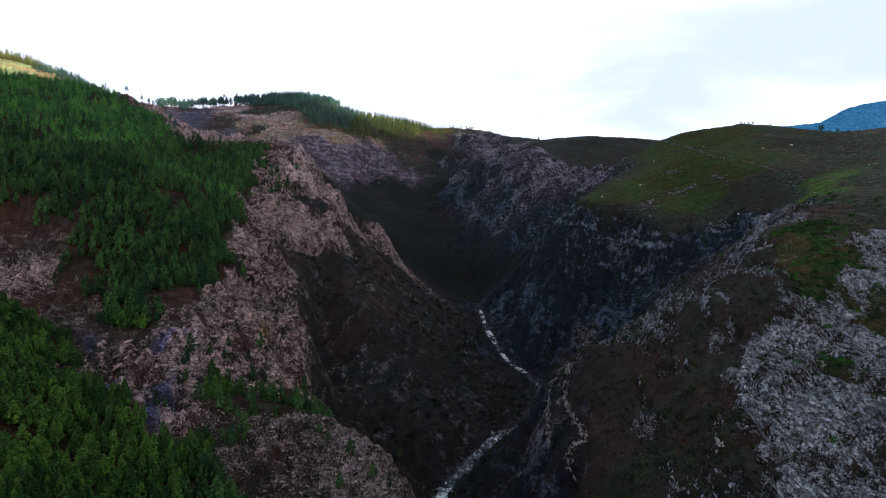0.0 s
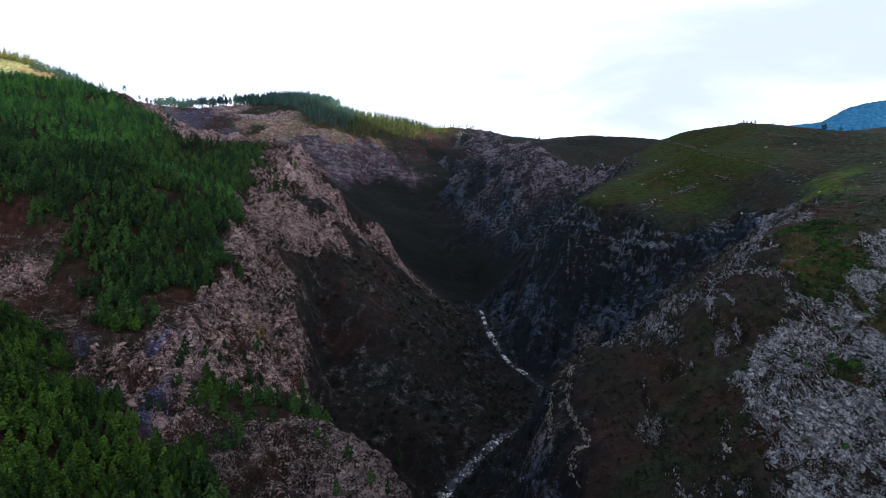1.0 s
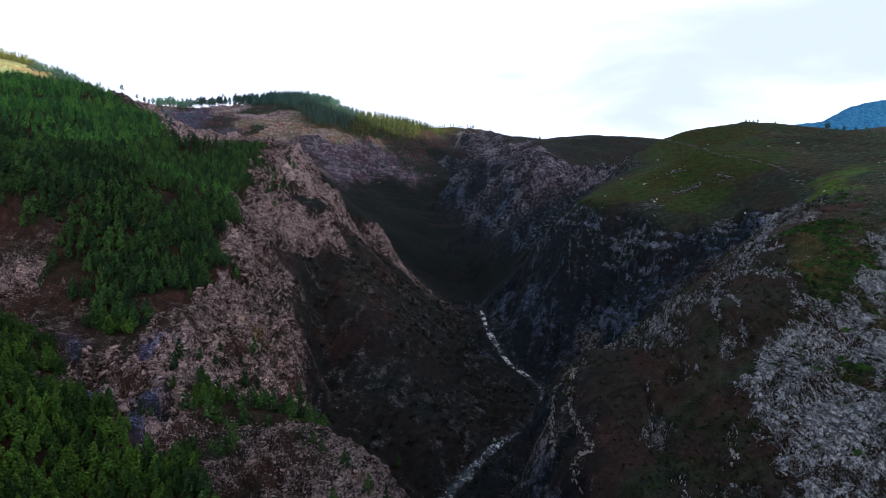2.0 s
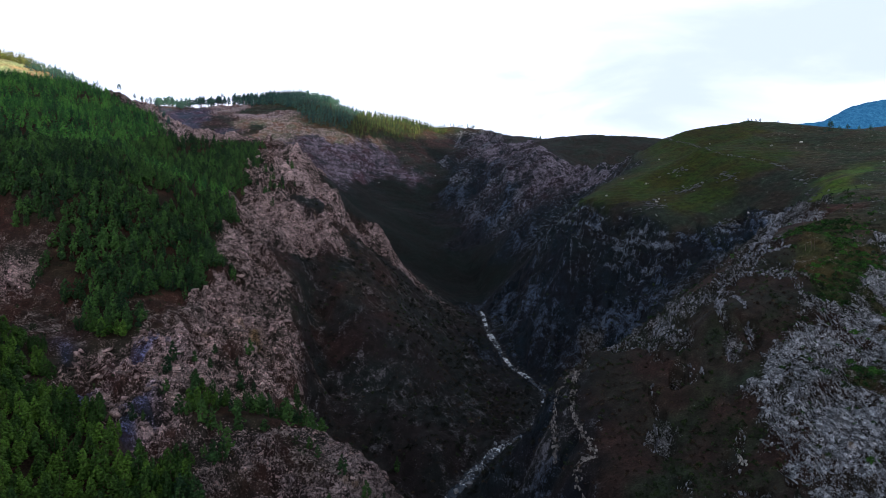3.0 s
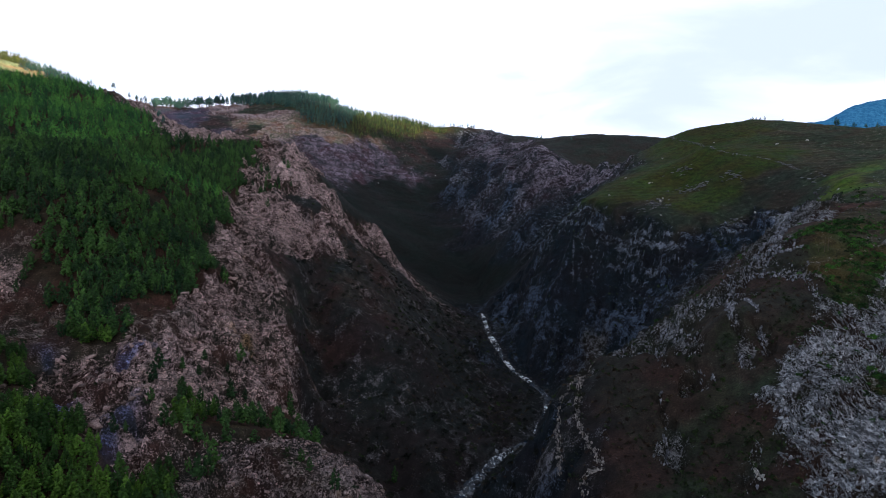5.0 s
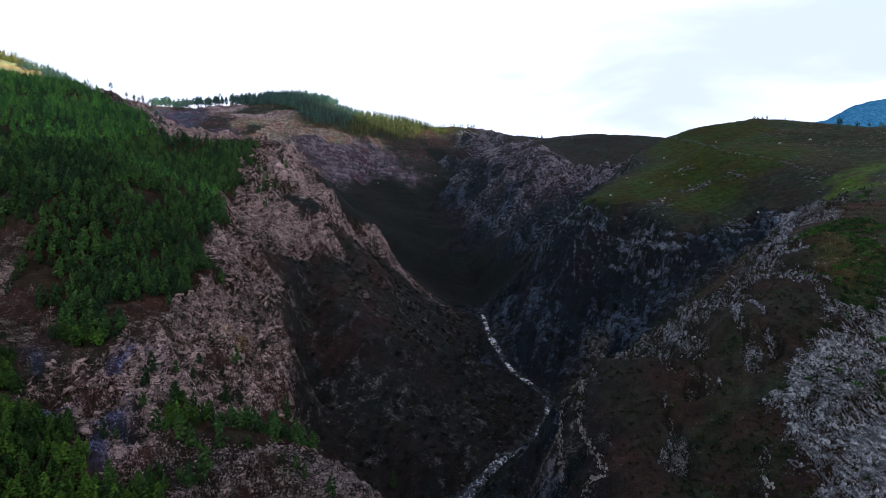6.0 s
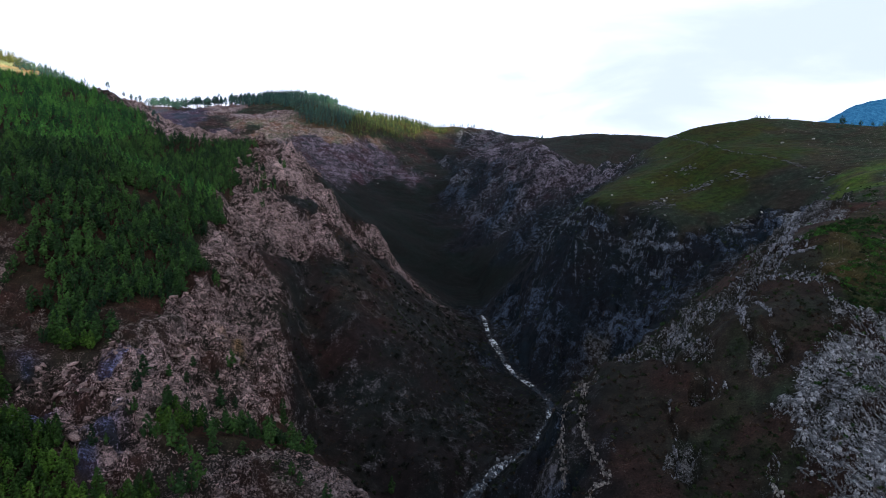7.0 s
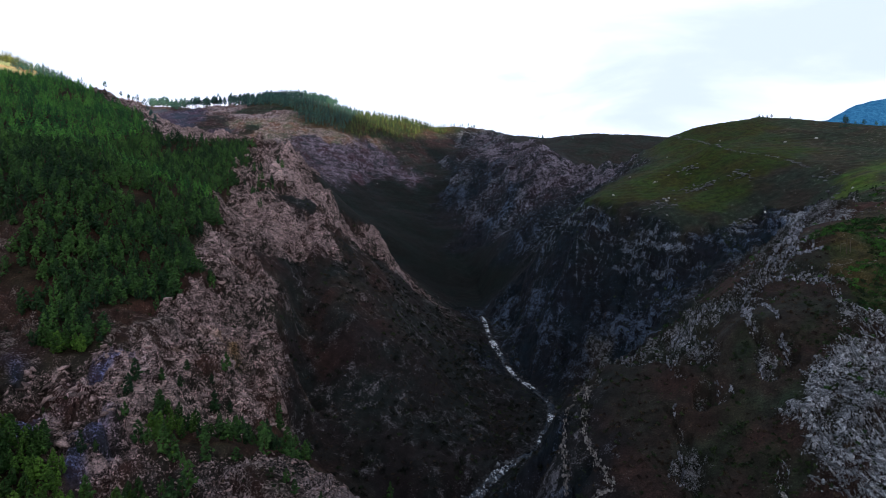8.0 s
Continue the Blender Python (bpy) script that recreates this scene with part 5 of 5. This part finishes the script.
# ---- single trees, boulders, ribs of rock, paths and scrub: places in plan ----
LONE_PINES = [(-80.9, 173.7), (-75.3, 189.8), (-78.4, 185.8), (-146.2, 208.5), (-102.2, 152.7), (-79.8, 152.5), (-26.8, 141), (-32.4, 154.2), (-16.6, 211.3), (-71.1, 201.9), (-79.7, 157.6), (-54.1, 146.3), (-18.8, 146.9), (-14.5, 148.8), (-103, 333), (-100, 343), (-96, 346), (-109, 338), (-85.8, 237.6), (-71.2, 169.6), (-25.2, 149), (-72.9, 163.6), (-52.4, 209.1), (-154, 413), (-125, 404), (-96, 365), (-55.2, 143.3), (-59, 147.4), (-111.9, 166.8), (-116, 161.9),
    (-81, 177), (-78, 167), (-77, 198), (-68, 206), (-66, 162), (-64, 158), (-69, 161), (-65, 173), (-58, 155), (-65, 192), (-58, 186), (-57, 194), (-54, 195), (-44, 169), (-36, 160), (-38, 171), (-67, 194), (-62, 159), (-54, 149), (-64, 142), (-59, 139), (-67, 138), (-74, 145), (-72, 176), (-64, 198), (-53, 211), (-61, 170), (-56, 162)]
SKYLINE_PINES = [(-243, 462), (-241, 465), (-235, 460), (-230, 461), (-224, 454), (-218, 447), (-209, 436), (-262, 463), (-251, 466), (-246, 468), (-238, 466), (-233, 464), (-227, 458), (-221, 452), (-214, 440), (-205, 428), (-300, 458)]
RIDGE_PINES = [(-92, 966), (-86, 974), (-79, 974), (-71, 978), (-62, 994), (-49, 986), (-42, 994), (-28, 998), (17, 1034), (23, 1034), (29, 1034), (36, 1038), (43, 1038), (51, 1042), (57, 1042), (85, 1002), (96, 990), (139, 953), (143, 941), (152, 933), (156, 917), (160, 889), (192, 853), (-193, 959), (-178, 959), (-158, 951), (-138, 947), (-125, 955), (-111, 958)]
EDGE_TREES = [(339.5, 502, 0.75), (341.5, 503, 0.6), (348.2, 493, 0.5), (353, 486, 0.4), (358, 480, 0.5), (344, 497, 0.35)]
HILL_TREES = [(288, 543), (290, 543), (291, 539), (295, 539), (299, 539), (311, 531), (322, 483), (325, 482), (332, 477), (340, 462), (343, 457), (316, 503)]
WHITE_BOULDERS = [(193, 510), (158, 446), (160, 446), (155, 411), (152, 407), (151, 480), (125, 437), (142, 380), (289, 462), (276, 355), (273, 357), (192, 360), (214, 321), (223, 303), (-86, 754), (-137, 690), (-12, 823), (269, 469), (237, 507)]
HILL_ROCKS = [(181, 452), (183, 449), (201, 411), (202, 406), (175, 429), (177, 424), (181, 425), (144, 403), (148, 397), (152, 397), (179, 367), (184, 364), (187, 362), (229, 366), (232, 362), (217, 341), (212, 328), (185, 444), (205, 403), (139, 397), (176, 420), (180, 419), (185, 418), (178, 417), (182, 421), (199, 410), (154, 408), (149, 402), (181, 359), (176, 363), (178, 361), (186, 358)]
HILL_WALL = [(224, 575), (223, 555), (223, 539), (226, 531), (227, 519), (228, 507), (211, 456), (215, 446), (219, 436), (224, 425), (230, 417), (234, 408), (235, 399), (234, 384)]


lone_crowns = [array_mesh("crown", *c, MID_NEEDLES) for c in mid_crowns]


def lone_pine(x, y, size, label, group):
    tree = tagged(new("pine_tree"), label, "tree", group)
    k = random.randrange(4)
    for name, data in (("trunk", stem_meshes[k]), ("crown", lone_crowns[k])):
        new(name, data).parent = tree
    tree.matrix_basis = pose(x, y, float(ground_z(x, y)), 0, 0, random.uniform(0, 360)) @ Matrix.Scale(size, 4)


for x, y in LONE_PINES:
    lone_pine(x, y, random.uniform(0.35, 0.7), "lone young pine growing among pale broken rock", "lone pines")
for k in range(16):
    lone_pine(-101 + random.gauss(0, 5), 344 + random.gauss(0, 9), random.uniform(0.35, 0.65), "bushy young pine in a hollow of the crag", "thicket on the crag")

# open-crowned pines of the far ridges: bare trunks with the crown high up
rng = np.random.default_rng(43)
high_crowns = [array_mesh("crown", *crown(rng, 10, 9, 16, w, lo, 0.9), RIDGE_NEEDLES) for w, lo in ((2.4, 0.42), (2.7, 0.3), (2.1, 0.2), (2.6, 0.12), (2.2, 0.1))]
high_crowns += [array_mesh("crown", *crown(rng, 10, 11, 26, w, lo, 0.9, 0.5), HAZED_NEEDLES) for w, lo in ((2.9, 0.40), (2.5, 0.25), (2.3, 0.52), (2.8, 0.46), (2.2, 0.42))]
high_crowns += [array_mesh("crown", *crown(rng, 10, 16, 30, w, 0.12, 0.9, 0.4), HAZED_NEEDLES) for w in (4.2, 3.6)]
high_stems = [array_mesh("trunk", *stem(rng, 10, 4, 5), BARK) for _ in range(12)]


def ridge_pine(x, y, size, label, group, kinds=(0, 1, 2)):
    tree = tagged(new("ridge_pine"), label, "tree", group)
    k = random.choice(kinds)
    for name, data in (("trunk", high_stems[k]), ("crown", high_crowns[k])):
        new(name, data).parent = tree
    tree.matrix_basis = pose(x, y, float(ground_z(x, y)) - 0.2, 0, 0, random.uniform(0, 360)) @ Matrix.Scale(size, 4)


for x, y in RIDGE_PINES:
    for k in range(2):
        ridge_pine(x + random.gauss(0, 2.5), y + random.gauss(0, 3), random.uniform(0.35, 0.8), "small pine silhouetted on the far ridge", "pines on the far ridge", (6,))
for x, y in SKYLINE_PINES:
    ridge_pine(x, y, random.uniform(0.5, 0.85), "tall open-crowned pine standing up from the wooded crest", "pines on the wooded crest", (7, 8, 9))
for x, y, size in EDGE_TREES:
    ridge_pine(x, y, size, "round dark tree on the far edge of the hill", "trees on the edge of the hill", (10, 11))
for x, y in HILL_TREES:
    ridge_pine(x, y, random.uniform(0.26, 0.44), "small dark tree on top of the grassy hill", "trees on the grassy hill", (5, 6))
crest = LANDFORMS["back_ridge"][:6]
for a, b in zip(crest, crest[1:]):
    n = int(math.dist(a, b) / 0.95)
    for k in range(n):
        t = (k + random.random()) / n
        x, y = a[0] + (b[0] - a[0]) * t, a[1] + (b[1] - a[1]) * t + random.uniform(-16, 5)
        if fbm(np.array([x]), np.array([0.0]), 16, 2, 151)[0] > random.uniform(-0.9, 0.2):
            ridge_pine(x, y, random.uniform(1.3, 1.9), "tall dark pine with a bare trunk on the far ridge", "row of pines on the far ridge", (5, 6, 7, 8, 9))

rng = np.random.default_rng(47)
ridge = spread(-430, 10, 830, 1030, 5.5, rng)
ridge = ridge[(share_at("ridge_wood", ridge[:, 0], ridge[:, 1]) > 0.5) & (ridge[:, 0] > -335)]
hill = spread(-520, -330, 545, 690, 4.2, rng)
hill = hill[(fbm(hill[:, 0], hill[:, 1], 30, 2, 5) > -0.35) & (hill[:, 1] > 582)]
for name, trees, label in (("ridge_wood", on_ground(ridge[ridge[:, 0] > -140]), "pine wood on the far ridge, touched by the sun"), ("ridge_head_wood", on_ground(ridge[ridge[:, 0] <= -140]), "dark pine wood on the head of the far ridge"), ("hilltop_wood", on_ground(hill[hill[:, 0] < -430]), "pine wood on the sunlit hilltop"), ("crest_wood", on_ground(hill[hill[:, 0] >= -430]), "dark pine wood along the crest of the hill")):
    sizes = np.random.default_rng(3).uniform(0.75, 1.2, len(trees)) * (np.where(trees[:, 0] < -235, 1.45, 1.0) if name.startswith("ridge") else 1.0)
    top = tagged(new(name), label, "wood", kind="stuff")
    for part_name, kinds, mat in (("crowns", small_crowns, {"ridge_wood": RIDGE_NEEDLES, "hilltop_wood": SUNLIT_NEEDLES}.get(name, HAZED_NEEDLES)), ("trunks", far_stems, BARK)):
        ob = new(part_name, gathered(part_name, kinds, trees, np.random.default_rng(5), mat, sizes))
        ob.parent = top
        tagged(ob, kind="stuff")


def bare_tree(x, y, tall):
    """A dead pine: a leaning trunk with stubs of limbs."""
    tree = tagged(new("dead_pine", array_mesh("dead_pine", *stem(np.random.default_rng(int(x * 10)), tall, 6), DEAD_WOOD)),
                  "bare pale trunk of a dead pine in the scrub", "tree", "dead pines in the scrub")
    tree.matrix_basis = pose(x, y, float(ground_z(x, y)), 4, -3, 40)


for x, y, tall in ((133.4, 212.2, 6.5), (134.3, 211.8, 5.6), (132.0, 213.2, 5.0)):
    bare_tree(x, y, tall)


def boulder(x, y, size, mat, name, label, group, sink=0.25, flat=0.7):
    co, faces = block(np.random.default_rng(int(abs(x) * 13 + abs(y) * 7)), 1.15, flat)
    ob = tagged(new(name, array_mesh(name, co, faces, mat)), label, "rock", group)
    ob.matrix_basis = pose(x, y, float(ground_z(x, y)) + size * (flat - sink), random.uniform(-12, 12), random.uniform(-12, 12), random.uniform(0, 360)) @ Matrix.Scale(size, 4)
    return ob


for x, y in WHITE_BOULDERS:
    boulder(x, y, random.uniform(0.6, 1.1), WHITE_STONE, "white_boulder", "bright white boulder lying on the grass slope", "white boulders on the hill")
for x, y in HILL_ROCKS:
    for k in range(9):
        boulder(x + random.gauss(0, 3.4), y + random.gauss(0, 2.0), random.uniform(0.4, 1.4), WALL_STONE, "hill_rock", "low grey rock showing through the grass", "rocks in the grass", 0.3, 0.4)


def dry_wall(line):
    """A tumbled dry-stone wall across the hill."""
    top = tagged(new("dry_stone_wall"), "tumbled grey dry-stone wall crossing the grassy hill", "wall")
    shapes = [array_mesh("stone", *b, WALL_STONE) for b in blocks[:4]]
    for a, b in zip(line, line[1:]):
        n = int(math.dist(a, b) / 0.33)
        for k in range(n):
            t = (k + random.random()) / n
            x, y = a[0] + (b[0] - a[0]) * t + random.gauss(0, 0.7), a[1] + (b[1] - a[1]) * t
            if value_noise(np.array([x / 4.0]), np.array([y / 4.0]), 3)[0] < 0.42:
                continue
            s = random.uniform(0.18, 0.5)
            ob = new("stone", random.choice(shapes))
            ob.parent = top
            ob.matrix_basis = pose(x, y, float(ground_z(x, y)) + 0.2 * s, 0, 0, random.uniform(0, 360)) @ Matrix.Scale(s, 4)


dry_wall(HILL_WALL)

# boulders of the river bed, and the stones heaped along it
rng = np.random.default_rng(53)
seen = np.flatnonzero((RIVER[:, 1] > 165) & (RIVER[:, 1] < 450))
for k in range(170):
    i = seen[rng.integers(0, len(seen))]
    x, y = RIVER[i, 0] + rng.choice((-1, 1)) * rng.uniform(0.0, 4.0), RIVER[i, 1] + rng.normal(0, 1.5)
    boulder(x, y, rng.uniform(0.4, 1.1), DARK_STONE if y > 245 or rng.random() < 0.6 else GREY_STONE, "river_boulder", "wet grey boulder in the bed of the river", "boulders of the river", 0.15)
cobbles = []
for k in range(2600):
    i = seen[rng.integers(0, len(seen))]
    off = rng.normal(0, 2.6) - (1.5 if RIVER[i, 1] < 250 else 0)
    cobbles.append((RIVER[i, 0] + off, RIVER[i, 1] + rng.normal(0, 2.0)))
cobbles = on_ground(np.array(cobbles))
cobbles[:, 2] = np.maximum(cobbles[:, 2], river_gap(cobbles[:, 0], cobbles[:, 1])[1] - 0.15)
tagged(new("river_stones", gathered("river_stones", blocks, cobbles, rng, DARK_STONE, 0.12 + 0.45 * rng.uniform(0, 1, len(cobbles)) ** 2)),
       "grey stones heaped along the river bed", "stones", kind="stuff")


def bush(rng, leaves, high, leaf=0.42):
    co, faces = [], []
    for _ in range(leaves):
        a, v = rng.uniform(0, 6.28), rng.uniform(0, 1)
        r = math.sqrt(1 - 0.8 * v * v) * rng.uniform(0.3, 1)
        c = np.array([r * math.cos(a), r * math.sin(a), high * v])
        u = rng.normal(0, 1, 3)
        w = np.cross(u, rng.normal(0, 1, 3))
        u, w = u / np.linalg.norm(u) * leaf, w / np.linalg.norm(w) * leaf * 0.8
        n = len(co)
        co += [c - u, c + w, c + u, c - w]
        faces.append((n, n + 1, n + 2, n + 3))
    return np.array(co), np.array(faces)


rng = np.random.default_rng(59)
bushes = [bush(rng, 10, h) for h in (0.9, 0.7, 1.2, 0.8)]
thick_bushes = [bush(rng, 34, h, 0.27) for h in (0.9, 0.7, 1.1)]


def scrub(name, box, gap, covers, mat, sizes, label, seed, keep, shapes=bushes):
    """Low bushes sprinkled over some covers, in drifts."""
    rng = np.random.default_rng(seed)
    p = spread(*box, gap, rng)
    dens = sum(share_at(c, p[:, 0], p[:, 1]) * v for c, v in covers.items())
    drift = fbm(p[:, 0], p[:, 1], 12, 3, seed) * 0.5 + 0.5
    p = on_ground(p[rng.uniform(0, 1, len(p)) < dens * smooth(keep, keep + 0.3, drift)])
    gapr = river_gap(p[:, 0], p[:, 1])[0]
    p = p[gapr > 5]
    s = sizes[0] + (sizes[1] - sizes[0]) * rng.uniform(0, 1, len(p)) ** 2
    tagged(new(name, gathered(name, shapes, p, rng, mat, s)), label, "scrub", kind="stuff")


scrub("green_scrub", (-180, 220, 105, 450), 1.5, {"green_scrub": 0.8, "grey_rock": 0.12, "pale_rock": 0.06, "moor": 0.15, "brown_floor": 0.2, "river_scrub": 0.1, "shaded_rock": 0.1},
      SCRUB, (0.35, 1.3), "dark green bushes scattered over the slopes", 61, 0.35)
scrub("broom_bushes", (80, 215, 105, 300), 1.45, {"green_scrub": 1.3, "moor": 0.10, "grey_rock": 0.06},
      BROOM, (0.45, 1.4), "bright and dark green broom bushes on the spur", 71, 0.3, thick_bushes)
scrub("heath_bushes", (25, 140, 105, 260), 1.1, {"green_heath": 0.75, "heather": 0.12, "spur_rock": 0.15, "grey_rock": 0.08},
      SCRUB, (0.3, 1.0), "dark green heath bushes on the spur", 73, 0.25, bushes)
scrub("heather_scrub", (-70, 140, 110, 430), 1.75, {"heather": 0.6, "river_scrub": 0.25, "brown_scrub": 0.4, "brown_floor": 0.3, "grey_rock": 0.1},
      HEATH, (0.3, 0.95), "brown heather clumps on the steep slopes", 67, 0.2)
scrub("slope_shrubs", (-75, 60, 190, 430), 4.6, {"river_scrub": 1.0, "brown_scrub": 1.0, "shaded_rock": 0.35, "pale_rock": 0.12},
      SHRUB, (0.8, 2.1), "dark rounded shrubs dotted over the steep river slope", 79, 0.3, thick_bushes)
